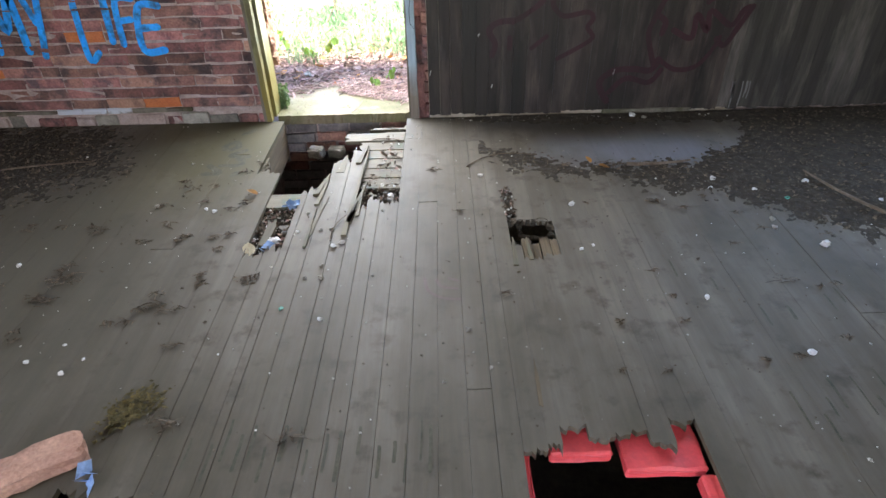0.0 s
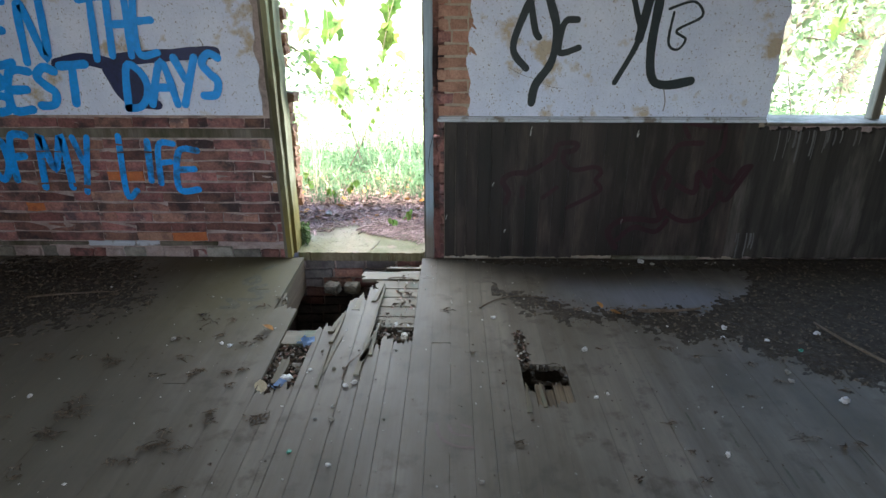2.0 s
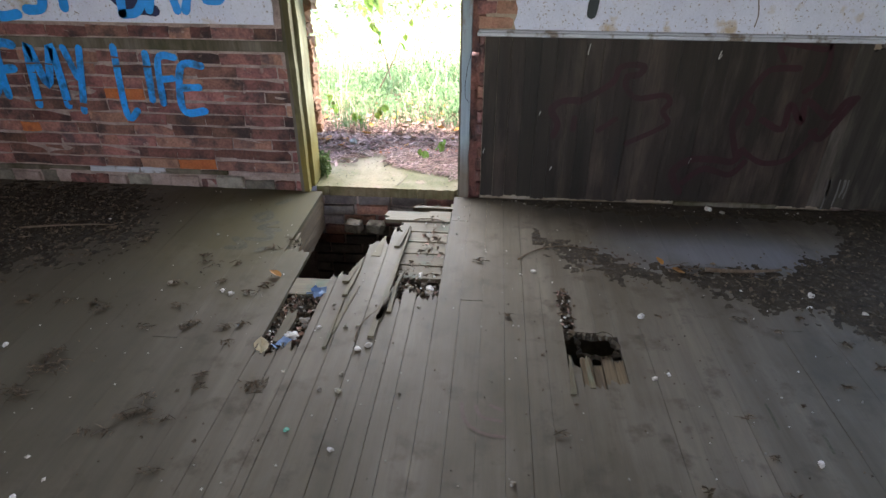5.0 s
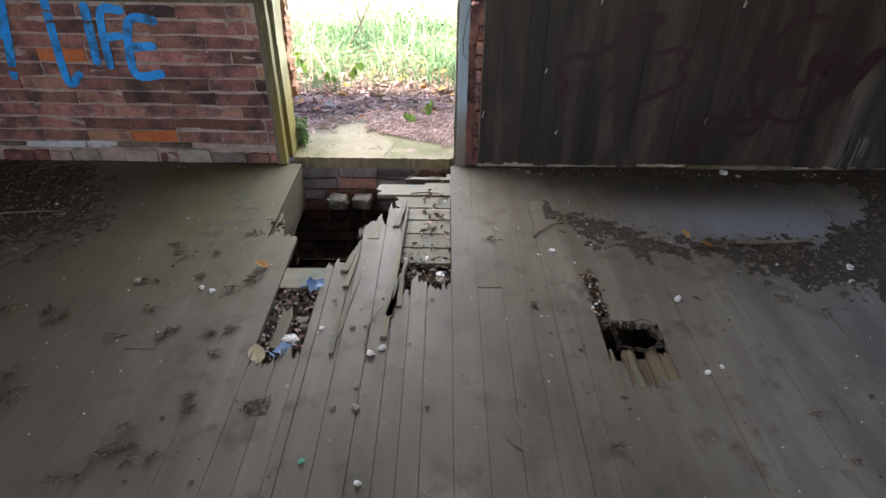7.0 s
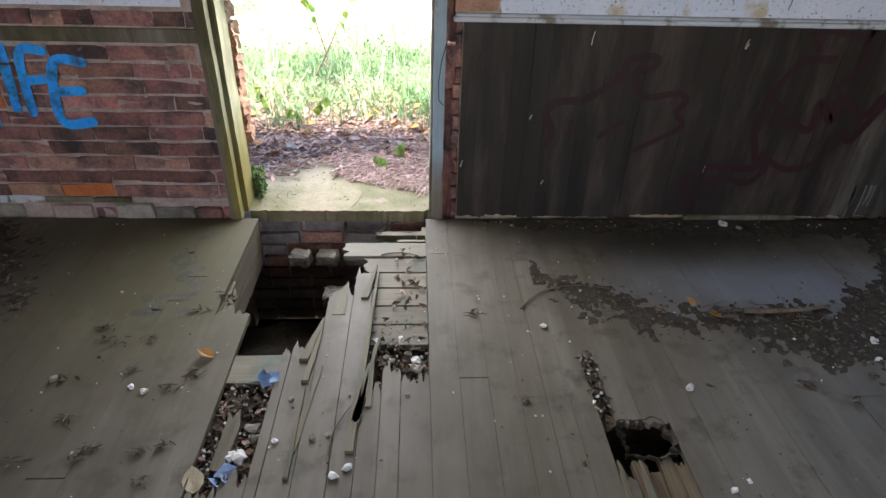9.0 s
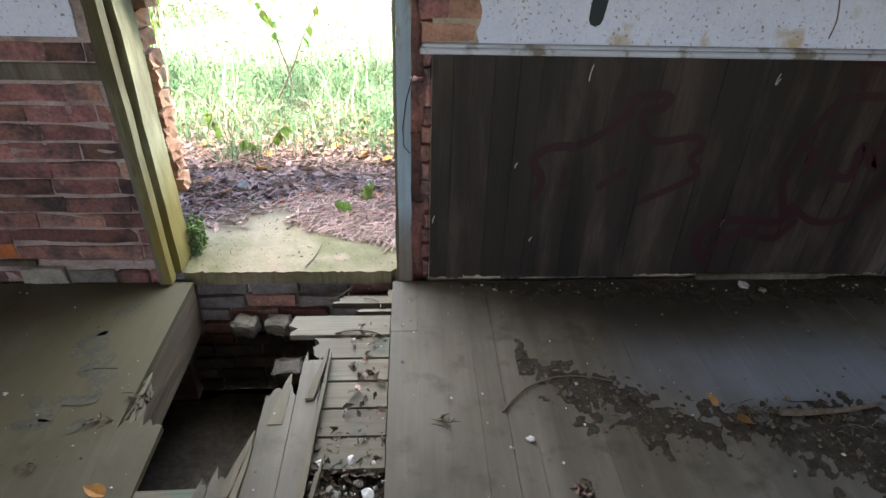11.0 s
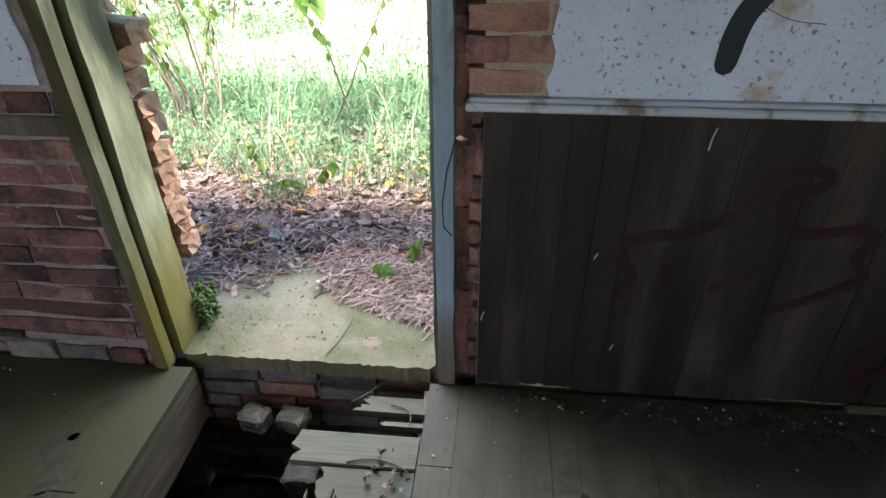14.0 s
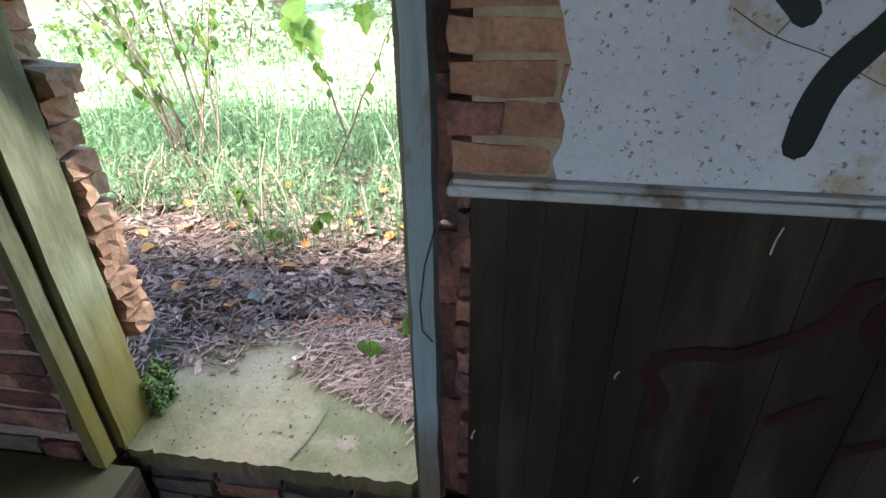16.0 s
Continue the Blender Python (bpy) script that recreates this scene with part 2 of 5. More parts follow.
M = {
    "floor": surface("dusty floorboard", (0.088, 0.076, 0.055), (0.166, 0.145, 0.114), 7, (1, 0.07, 1), (0.066, 0.056, 0.036), 1.3, 0.51, 0.12, 0.66, 0.3,
                     45, 0.12, 0.035, 0.0, mark_stretch=(1, 0.55, 1), mark2=(0.056, 0.047, 0.033), mark2_scale=8, mark2_at=0.63, mark2_soft=0.09,
                     # Blue-grey patch at (1.3, 3.1): window sheen painted into the board colour.
                     # Near-black patch at (1.2, 3.64): the wall's shade painted along the dado foot.
                     # Olive patch at (-1.25, 3.2): foliage-green light and door shade put into the colour.
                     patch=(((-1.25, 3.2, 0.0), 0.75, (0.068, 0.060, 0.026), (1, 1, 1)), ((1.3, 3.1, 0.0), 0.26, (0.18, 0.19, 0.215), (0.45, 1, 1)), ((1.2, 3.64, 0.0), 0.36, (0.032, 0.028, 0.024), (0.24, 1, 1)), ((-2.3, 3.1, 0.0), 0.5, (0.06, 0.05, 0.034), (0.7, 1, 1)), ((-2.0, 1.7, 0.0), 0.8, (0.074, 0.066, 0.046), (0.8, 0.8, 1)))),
    "broken": surface("splintered bare wood", (0.09, 0.078, 0.05), (0.14, 0.12, 0.08), 14, ALONG_Y, (0.08, 0.09, 0.06), 6, 0.6, 0.08, 0.75, 0.5, 110, 0.3, 0.15),
    "cross": surface("grey cross plank", (0.115, 0.10, 0.07), (0.165, 0.145, 0.105), 12, ALONG_X, (0.08, 0.11, 0.08), 5, 0.62, 0.08, 0.75, 0.4, 100, 0.25, 0.12),
    "joist": surface("dark joist wood", (0.10, 0.085, 0.06), (0.20, 0.17, 0.12), 9, (1, 0.3, 1), None, rough=0.9, vary=0.15),
    "earth": surface("damp black earth", (0.035, 0.03, 0.022), (0.07, 0.06, 0.045), 9, rough=0.95, bump=0.8, fine=40, grain=0.4),
    "dirt": surface("crumbled brown dirt", (0.022, 0.018, 0.012), (0.052, 0.041, 0.028), 16, mark=(0.075, 0.064, 0.05), mark_scale=30, mark_at=0.62, rough=0.95, bump=0.9, fine=120, grain=0.5),
    "mortar": surface("old lime mortar", (0.27, 0.205, 0.185), (0.42, 0.34, 0.31), 14, mark=(0.16, 0.13, 0.12), mark_scale=5, mark_at=0.6, rough=0.95, bump=0.7, fine=120),
    "brick": surface("red house brick", (0.20, 0.098, 0.084), (0.31, 0.15, 0.122), 9, mark=(0.082, 0.055, 0.056), mark_scale=6, mark_at=0.53, rough=0.9, bump=0.8, fine=70, grain=0.35, vary=0.5, hue=0.016,
                     mark2=(0.24, 0.17, 0.15), mark2_scale=20, mark2_at=0.665),
    "brick_orange": surface("spalled orange brick", (0.42, 0.12, 0.04), (0.5, 0.17, 0.06), 10, mark=(0.22, 0.08, 0.05), mark_scale=9, mark_at=0.62, rough=0.92, bump=0.7, fine=90, vary=0.15),
    "brick_pale": surface("pale sooty brick", (0.34, 0.18, 0.13), (0.45, 0.27, 0.19), 10, mark=(0.2, 0.12, 0.09), mark_scale=6, mark_at=0.6, rough=0.92, bump=0.5, fine=90, vary=0.12),
    "brick_edge": surface("weathered brick end", (0.23, 0.115, 0.068), (0.31, 0.17, 0.10), 12, mark=(0.17, 0.135, 0.085), mark_scale=8, mark_at=0.6, rough=0.95, bump=0.9, fine=70, vary=0.18),
    "plaster": surface("flaking white plaster", (0.58, 0.63, 0.77), (0.70, 0.74, 0.85), 3, mark=(0.46, 0.38, 0.28), mark_scale=3.4, mark_at=0.60, soft=0.04, rough=0.85, bump=0.35, fine=70, grain=0.07,
                       mark2=(0.25, 0.22, 0.2), mark2_scale=75, mark2_at=0.64),
    "render": surface("bare tan render", (0.36, 0.30, 0.22), (0.45, 0.39, 0.30), 12, mark=(0.25, 0.2, 0.15), mark_scale=7, rough=0.95, bump=0.6, fine=80, grain=0.15),
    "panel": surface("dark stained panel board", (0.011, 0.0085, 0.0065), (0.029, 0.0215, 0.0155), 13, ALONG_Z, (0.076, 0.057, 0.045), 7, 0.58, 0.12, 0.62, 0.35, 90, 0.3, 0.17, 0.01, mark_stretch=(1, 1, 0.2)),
    "panel_bare": surface("weathered bare panel board", (0.022, 0.019, 0.015), (0.050, 0.043, 0.035), 13, ALONG_Z, (0.10, 0.088, 0.074), 7, 0.6, 0.1, 0.7, 0.4, 90, 0.3, 0.2, mark_stretch=(1, 1, 0.2)),
    "white_stain": surface("runs of flaked white paint", (0.10, 0.095, 0.09), (0.17, 0.165, 0.16), 22, ALONG_Z, rough=0.85, fine=90),
    "rail": surface("worn pale blue paint", (0.42, 0.46, 0.52), (0.52, 0.55, 0.60), 12, ALONG_X, (0.2, 0.17, 0.14), 10, 0.60, 0.05, 0.6, 0.3, 90, 0.12),
    "jamb_green": surface("mossy yellow-green timber", (0.19, 0.19, 0.10), (0.30, 0.29, 0.165), 16, ALONG_Z, (0.07, 0.062, 0.025), 4, 0.53, 0.10, 0.8, 0.4, 90, 0.2, mark_stretch=(1, 1, 0.3), patch=(((-1.06, 3.78, 0.18), 0.28, (0.17, 0.125, 0.018), (1, 1, 1)),)),
    "jamb_grey": surface("weathered grey timber", (0.115, 0.10, 0.078), (0.18, 0.16, 0.125), 16, ALONG_Z, (0.06, 0.055, 0.03), 5, 0.54, 0.09, 0.8, 0.4, 90, 0.2, mark_stretch=(1, 1, 0.3)),
    "jamb_blue": surface("peeling blue-grey paint", (0.25, 0.33, 0.38), (0.35, 0.43, 0.48), 10, ALONG_Z, (0.2, 0.13, 0.08), 6, 0.63, 0.04, 0.6, 0.4, 80, 0.15, mark_stretch=(1, 1, 0.35), patch=(((-0.1, 3.7, 0.0), 0.3, (0.15, 0.105, 0.06), (1, 1, 1)),)),
    "concrete": surface("algae-stained concrete", (0.17, 0.138, 0.082), (0.23, 0.19, 0.12), 4, mark=(0.115, 0.11, 0.05), mark_scale=3.5, mark_at=0.53, soft=0.1, rough=0.9, bump=0.6, fine=90, grain=0.18, mark2=(0.22, 0.16, 0.11), mark2_scale=9, mark2_at=0.64),
    "stone": surface("rough grey rubble", (0.16, 0.15, 0.13), (0.27, 0.25, 0.21), 12, rough=0.95, bump=0.7, fine=60, vary=0.35, hue=0.02),
    "stone_dark": surface("dark foundation rubble", (0.12, 0.105, 0.105), (0.24, 0.21, 0.20), 12, rough=0.95, bump=0.8, fine=60, vary=0.4, hue=0.02),
    "chip": surface("pale plaster chips", (0.2, 0.19, 0.16), (0.5, 0.48, 0.44), 60, rough=0.9, vary=0.5, island=True),
    "bits": surface("dark wood and soil crumbs", (0.05, 0.042, 0.03), (0.13, 0.10, 0.07), 60, rough=0.95, vary=0.5, island=True),
    "litter": surface("brown leaf litter", (0.17, 0.105, 0.082), (0.32, 0.22, 0.18), 8, rough=0.9, vary=0.65, hue=0.018, island=True),
    "soil": surface("woodland soil", (0.05, 0.036, 0.027), (0.10, 0.075, 0.056), 10, mark=(0.1, 0.12, 0.05), mark_scale=0.7, mark_at=0.5, soft=0.2, rough=0.95, bump=0.8, fine=60, grain=0.4),
    # Far ground coloured pale so it burns out like bright sunlit land.
    "meadow": surface("pale ground for sunlit glare", (0.36, 0.36, 0.20), (0.5, 0.48, 0.32), 0.8, mark=(0.22, 0.27, 0.12), mark_scale=0.5, mark_at=0.55, soft=0.2, rough=0.95, bump=0.6, fine=20),
    "leaf_orange": surface("fallen orange leaf", (0.38, 0.16, 0.04), (0.5, 0.26, 0.07), 20, rough=0.7, vary=0.3, through_light=0.2),
    "grass": surface("fresh grass", (0.085, 0.15, 0.06), (0.14, 0.215, 0.11), 3, rough=0.6, bump=0, vary=0.35, hue=0.015, island=True, through_light=0.35),
    "leaf": surface("green broad leaf", (0.075, 0.14, 0.055), (0.12, 0.20, 0.085), 6, rough=0.5, bump=0, vary=0.3, hue=0.02, island=True, through_light=0.45),
    "leaf_near": surface("shaded broad leaf", (0.10, 0.17, 0.025), (0.15, 0.22, 0.05), 6, rough=0.5, bump=0, vary=0.35, hue=0.025, through_light=0.65),
    "bush": surface("distant foliage", (0.12, 0.17, 0.08), (0.20, 0.24, 0.13), 2, rough=0.6, bump=0, vary=0.4, hue=0.02, island=True, through_light=0.35),
    "bark": surface("thin brown stem", (0.10, 0.075, 0.05), (0.17, 0.13, 0.095), 20, rough=0.9, vary=0.2),
    "straw": surface("dry straw stalk", (0.36, 0.31, 0.2), (0.46, 0.4, 0.28), 20, rough=0.85, vary=0.3, island=True),
    "blue": surface("sky blue spray paint", (0.01, 0.26, 0.74), (0.015, 0.33, 0.86), 9, rough=0.5, bump=0.2, grain=0.12),
    "blue_brick": surface("sky blue spray paint on brick", (0.01, 0.25, 0.72), (0.015, 0.34, 0.88), 9, mark=(0.02, 0.08, 0.16), mark_scale=11, mark_at=0.6, rough=0.55, bump=0.4, grain=0.2),
    "navy": surface("navy spray paint", (0.008, 0.012, 0.05), (0.012, 0.02, 0.09), 9, rough=0.5, bump=0.1),
    "black": surface("black spray paint", (0.012, 0.02, 0.022), (0.02, 0.03, 0.034), 9, rough=0.55, bump=0.1),
    "maroon": surface("faded maroon spray paint", (0.018, 0.0035, 0.006), (0.034, 0.007, 0.011), 9, ALONG_Z, rough=0.6, bump=0.1, grain=0.3),
    "red": surface("bright red plastic", (0.62, 0.06, 0.07), (0.72, 0.10, 0.10), 6, rough=0.45, grain=0.12),
    # Unseen ceiling and outer walls are kept dark to cut bounced fill light.
    "ceiling": surface("ceiling boards darkened to cut bounce", (0.07, 0.06, 0.05), (0.13, 0.11, 0.09), 2, rough=0.95),
    "wall": surface("grimy distemper wall", (0.14, 0.12, 0.10), (0.22, 0.2, 0.17), 2, mark=(0.09, 0.08, 0.07), mark_scale=1.5, rough=0.95),
    "scrap": surface("crumpled blue wrapper", (0.12, 0.22, 0.42), (0.3, 0.4, 0.55), 20, rough=0.5),
    "white": surface("dull white scrap", (0.5, 0.49, 0.47), (0.65, 0.64, 0.62), 20, rough=0.8, vary=0.15),
    "rotten": surface("brown rotten wood", (0.07, 0.052, 0.032), (0.15, 0.115, 0.07), 14, ALONG_Y, rough=0.9, bump=0.7, fine=90, grain=0.4),
    "ochre": surface("ochre-brown rotten fibre", (0.05, 0.042, 0.016), (0.12, 0.095, 0.035), 30, rough=0.95, vary=0.4, island=True),
    "shard": surface("pale green glass", (0.05, 0.22, 0.16), (0.10, 0.32, 0.24), 20, rough=0.25, bump=0),
    "floor_mark": surface("faint red-brown smear", (0.10, 0.068, 0.058), (0.12, 0.088, 0.075), 20, rough=0.7),
    "floor_tag": surface("worn dark spray paint on boards", (0.045, 0.045, 0.03), (0.08, 0.074, 0.048), 18, rough=0.7, fine=60, grain=0.4),
    "crack": surface("dark plaster crack", (0.10, 0.09, 0.08), (0.16, 0.14, 0.12), 20, rough=0.95),
    "moss": surface("wet moss", (0.05, 0.08, 0.02), (0.09, 0.13, 0.03), 30, rough=0.95, bump=0.8, fine=90, grain=0.4),
}

# ---- mesh helpers ----


def mesh_of(name, verts, faces, material=None, smooth=False):
    me = bpy.data.meshes.new(name)
    me.from_pydata([tuple(v) for v in verts], [], faces)
    if material:
        me.materials.append(M[material])
    if smooth:
        me.polygons.foreach_set("use_smooth", [True] * len(me.polygons))
    me.update()
    return me


def thing(name, label, category, group="", kind="", data=None):
    return tagged(new(name, data), label, category, group, kind)


def part(name, data, parent, label="", m=None):
    ob = new(name, data)
    ob.parent = parent
    if m is not None:
        ob.matrix_basis = m
    return tagged(ob, label)


def box_mesh(name, x0, x1, y0, y1, z0, z1, material, bevel=0.0, rough_by=0.0, cuts=0, seed=0):
    bm = bmesh.new()
    bmesh.ops.create_cube(bm, size=1.0)
    for v in bm.verts:
        v.co = Vector((x0 + (v.co.x + 0.5) * (x1 - x0), y0 + (v.co.y + 0.5) * (y1 - y0), z0 + (v.co.z + 0.5) * (z1 - z0)))
    if cuts:
        bmesh.ops.subdivide_edges(bm, edges=bm.edges[:], cuts=cuts, use_grid_fill=True)
    if bevel:
        bmesh.ops.bevel(bm, geom=bm.edges[:] if not cuts else [e for e in bm.edges if e.calc_face_angle(0) > 0.5], offset=bevel, segments=1, affect="EDGES")
    if rough_by:
        rng = random.Random(seed)
        for v in bm.verts:
            v.co += Vector((rng.uniform(-1, 1), rng.uniform(-1, 1), rng.uniform(-1, 1))) * rough_by
    me = bpy.data.meshes.new(name)
    bm.to_mesh(me)
    bm.free()
    me.materials.append(M[material])
    return me


def slab_mesh(name, outline, lo, hi, material, axis="z"):
    """An outline given as (u, v) pairs, made lo to hi thick along the axis."""
    put = (lambda u, v, w: (u, v, w)) if axis == "z" else (lambda u, v, w: (u, w, v))
    n = len(outline)
    verts = [put(u, v, hi) for u, v in outline] + [put(u, v, lo) for u, v in outline]
    faces = [tuple(range(n)), tuple(range(2 * n - 1, n - 1, -1))] + [(i, i + n, (i + 1) % n + n, (i + 1) % n) for i in range(n)]
    me = mesh_of(name, verts, faces, material)
    bm = bmesh.new()
    bm.from_mesh(me)
    bmesh.ops.recalc_face_normals(bm, faces=bm.faces[:])
    bm.to_mesh(me)
    bm.free()
    return me


def tube(points, radii, sides=5):
    """Verts and faces of a tapered tube along points."""
    verts, faces = [], []
    for i, p in enumerate(points):
        d = (Vector(points[min(i + 1, len(points) - 1)]) - Vector(points[max(i - 1, 0)])).normalized()
        u = d.orthogonal().normalized()
        w = d.cross(u)
        for k in range(sides):
            a = 2 * math.pi * k / sides
            verts.append(Vector(p) + (u * math.cos(a) + w * math.sin(a)) * radii[i])
    for i in range(len(points) - 1):
        for k in range(sides):
            k2 = (k + 1) % sides
            faces.append((i * sides + k, i * sides + k2, (i + 1) * sides + k2, (i + 1) * sides + k))
    faces.append(tuple(range(sides)))
    faces.append(tuple(range((len(points) - 1) * sides, len(points) * sides)))
    return verts, faces


def gather(chunks):
    verts, faces = [], []
    for v, f in chunks:
        o = len(verts)
        verts += v
        faces += [tuple(i + o for i in q) for q in f]
    return verts, faces


def lump(rng, r, flat=0.7):
    """Verts and faces of a small uneven stone."""
    base = [(1, 0, 0), (-1, 0, 0), (0, 1, 0), (0, -1, 0), (0, 0, 1), (0, 0, -1)]
    verts = [Vector(b) * r * rng.uniform(0.6, 1.25) for b in base]
    m = Euler((rng.uniform(-0.5, 0.5), rng.uniform(-0.5, 0.5), rng.uniform(0, 6.3))).to_matrix()
    verts = [m @ v for v in verts]
    for v in verts:
        v.z *= flat
    return verts, [(0, 2, 4), (2, 1, 4), (1, 3, 4), (3, 0, 4), (2, 0, 5), (1, 2, 5), (3, 1, 5), (0, 3, 5)]


def moved(chunk, at):
    return [v + Vector(at) for v in chunk[0]], chunk[1]


def stone_mesh(name, r, seed, material, flat=0.7):
    rng = random.Random(seed)
    bm = bmesh.new()
    bmesh.ops.create_icosphere(bm, subdivisions=2, radius=1.0)
    for v in bm.verts:
        k = 0.78 + 0.5 * noise.noise(v.co * 1.3 + Vector((seed * 7.1, 0, 0))) + rng.uniform(-0.05, 0.05)
        v.co = Vector((v.co.x * r * k, v.co.y * r * 0.8 * k, v.co.z * r * flat * k))
    me = bpy.data.meshes.new(name)
    bm.to_mesh(me)
    bm.free()
    me.materials.append(M[material])
    return me


def fleck(rng, size, at, tilt=0.5, ratio=0.55):
    """A curled leaf or chip: four triangles bent along its middle."""
    m = Matrix.Translation(at) @ Euler((rng.uniform(-tilt, tilt), rng.uniform(-tilt, tilt), rng.uniform(0, 6.3))).to_matrix().to_4x4()
    c = size * rng.uniform(0.05, 0.3)
    pts = [(-size, 0, c), (-0.2 * size, size * ratio, c), (size, 0, c * 0.5), (-0.2 * size, -size * ratio, c * 1.3), (0, 0, 0)]
    return [m @ Vector(p) for p in pts], [(0, 4, 1), (1, 4, 2), (2, 4, 3), (3, 4, 0)]


def blade(rng, at, h, w, lean):
    a = rng.uniform(0, 6.3)
    d, s = Vector((math.cos(a), math.sin(a), 0)), Vector((-math.sin(a), math.cos(a), 0))
    p = Vector(at)
    k = lean * h
    return ([p - s * w, p + s * w, p + d * k * 0.35 + Vector((0, 0, h * 0.6)) - s * w * 0.7, p + d * k * 0.35 + Vector((0, 0, h * 0.6)) + s * w * 0.7,
             p + d * k + Vector((0, 0, h * 0.95))], [(0, 1, 3, 2), (2, 3, 4)])


def broad_leaf(size, fold=0.25, droop=0.3, lobes=True):
    """A lobed leaf in the xy plane, its stalk at the origin, pointing along +y."""
    half = [(0.0, 0.0), (0.28, -0.06), (0.42, 0.16), (0.33, 0.30), (0.5, 0.52), (0.27, 0.62), (0.16, 0.86), (0.0, 1.05)] if lobes else \
           [(0.0, 0.0), (0.2, 0.04), (0.36, 0.25), (0.4, 0.45), (0.32, 0.66), (0.18, 0.84), (0.07, 0.95), (0.0, 1.04)]
    mid = [(0, t) for t in (0.2, 0.5, 0.8)]
    shape = [(x, y) for x, y in half] + [(-x, y) for x, y in half[-2:0:-1]]
    verts = [Vector((x * size, y * size, (abs(x) * fold - y * y * droop) * size)) for x, y in shape]
    c = len(verts)
    verts.append(Vector((0, 0.42 * size, -0.42 * 0.42 * droop * size - 0.02 * size)))
    return verts, [(i, (i + 1) % c, c) for i in range(c)]

# ---- structure: floor void, walls, ceiling ----
WEST, EAST, SOUTH, NORTH = -3.35, 4.6, -3.0, 3.70
ground_under = thing("subfloor_earth", "dark damp earth and rubble beneath the floorboards", "ground", kind="structure")
verts, faces = [], []
NX, NY = 70, 60
for j in range(NY + 1):
    for i in range(NX + 1):
        x, y = WEST + (EAST - WEST) * i / NX, SOUTH + (NORTH - SOUTH) * j / NY
        verts.append((x, y, -0.72 + 0.07 * noise.noise((x * 3, y * 3, 0)) + 0.03 * noise.noise((x * 11, y * 11, 3))))
faces = [(j * (NX + 1) + i, j * (NX + 1) + i + 1, (j + 1) * (NX + 1) + i + 1, (j + 1) * (NX + 1) + i) for j in range(NY) for i in range(NX)]
part("earth_bed", mesh_of("earth_bed", verts, faces, "earth", True), ground_under)

wall_left = thing("wall_north_west", "red brick wall with flaking white plaster and blue graffiti above", "wall", kind="structure")
part("masonry_core", box_mesh("masonry_core", WEST, -1.105, 3.6935, 3.80, -0.72, 2.62, "mortar"), wall_left)
part("outer_leaf", box_mesh("outer_leaf", WEST, -1.16, 3.80, 3.96, -0.72, 2.9, "brick_edge"), wall_left)
wall_right = thing("wall_north_east", "plastered brick wall above a dark boarded dado", "wall", kind="structure")
part("masonry_core", box_mesh("masonry_core", 0.0, 2.05, 3.693, 3.95, -0.72, 2.9, "render"), wall_right)
part("masonry_core", box_mesh("masonry_core", 2.05, 3.75, 3.712, 3.95, -0.72, 0.93, "mortar"), wall_right)
part("masonry_core", box_mesh("masonry_core", 2.05, 3.75, 3.712, 3.95, 2.25, 2.9, "mortar"), wall_right)
part("masonry_core", box_mesh("masonry_core", 3.75, EAST, 3.712, 3.95, -0.72, 2.9, "mortar"), wall_right)
over_door = thing("wall_over_door", "plastered wall above the open doorway", "wall", kind="structure")
part("lintel", box_mesh("lintel", -1.105, 0.0, 3.712, 3.95, 2.12, 2.9, "render"), over_door)
foundation = thing("foundation_wall", "old foundation wall below the doorway", "wall", kind="structure")
part("masonry_core", box_mesh("masonry_core", -1.105, 0.0, 3.76, 3.95, -0.72, -0.05, "mortar"), foundation)

# West and south window openings are unseen, added to hold the fill lamps.
wall_west = thing("wall_west", "grimy side wall with an unseen window opening added for fill light", "wall", kind="structure")
for y0, y1, z0, z1 in ((SOUTH, -1.8, -0.72, 2.62), (-0.2, 3.96, -0.72, 2.62), (-1.8, -0.2, -0.72, 0.9), (-1.8, -0.2, 2.25, 2.62)):
    part("panel", box_mesh("panel", WEST - 0.22, WEST, y0, y1, z0, z1, "wall"), wall_west)
wall_east = thing("wall_east", "grimy plastered side wall", "wall", kind="structure")
part("panel", box_mesh("panel", EAST, EAST + 0.22, SOUTH, 3.95, -0.72, 2.62, "wall"), wall_east)
wall_south = thing("wall_south", "grimy unseen rear wall with a wide opening added for fill light", "wall", kind="structure")
for x0, x1, z0, z1 in ((WEST, 0.1, -0.72, 2.62), (1.7, EAST, -0.72, 2.62), (0.1, 1.7, -0.72, 0.95), (0.1, 1.7, 2.15, 2.62)):
    part("panel", box_mesh("panel", x0, x1, SOUTH - 0.22, SOUTH, z0, z1, "wall"), wall_south)
thing("ceiling", "unseen boarded ceiling kept dark to cut bounce light", "ceiling", kind="structure", data=box_mesh("ceiling", WEST - 0.22, EAST + 0.22, SOUTH - 0.22, 3.712, 2.62, 2.9, "ceiling"))

# Unseen slab; its rear overhang is added to keep sun out of the room.
thing("roof", "unseen roof slab with a rear overhang added to block the sun", "roof", kind="structure", data=box_mesh("roof", WEST - 0.6, EAST + 0.4, SOUTH - 1.6, 3.96, 2.905, 3.0, "joist"))

# plaster sheets with ragged edges


def ragged(x0, x1, z0, z1, left=0.0, right=0.0, step=0.035, seed=0):
    """An outline whose left and right sides are eaten away by the given depth."""
    n = int((z1 - z0) / step)
    pts = []
    for i in range(n + 1):
        z = z0 + (z1 - z0) * i / n
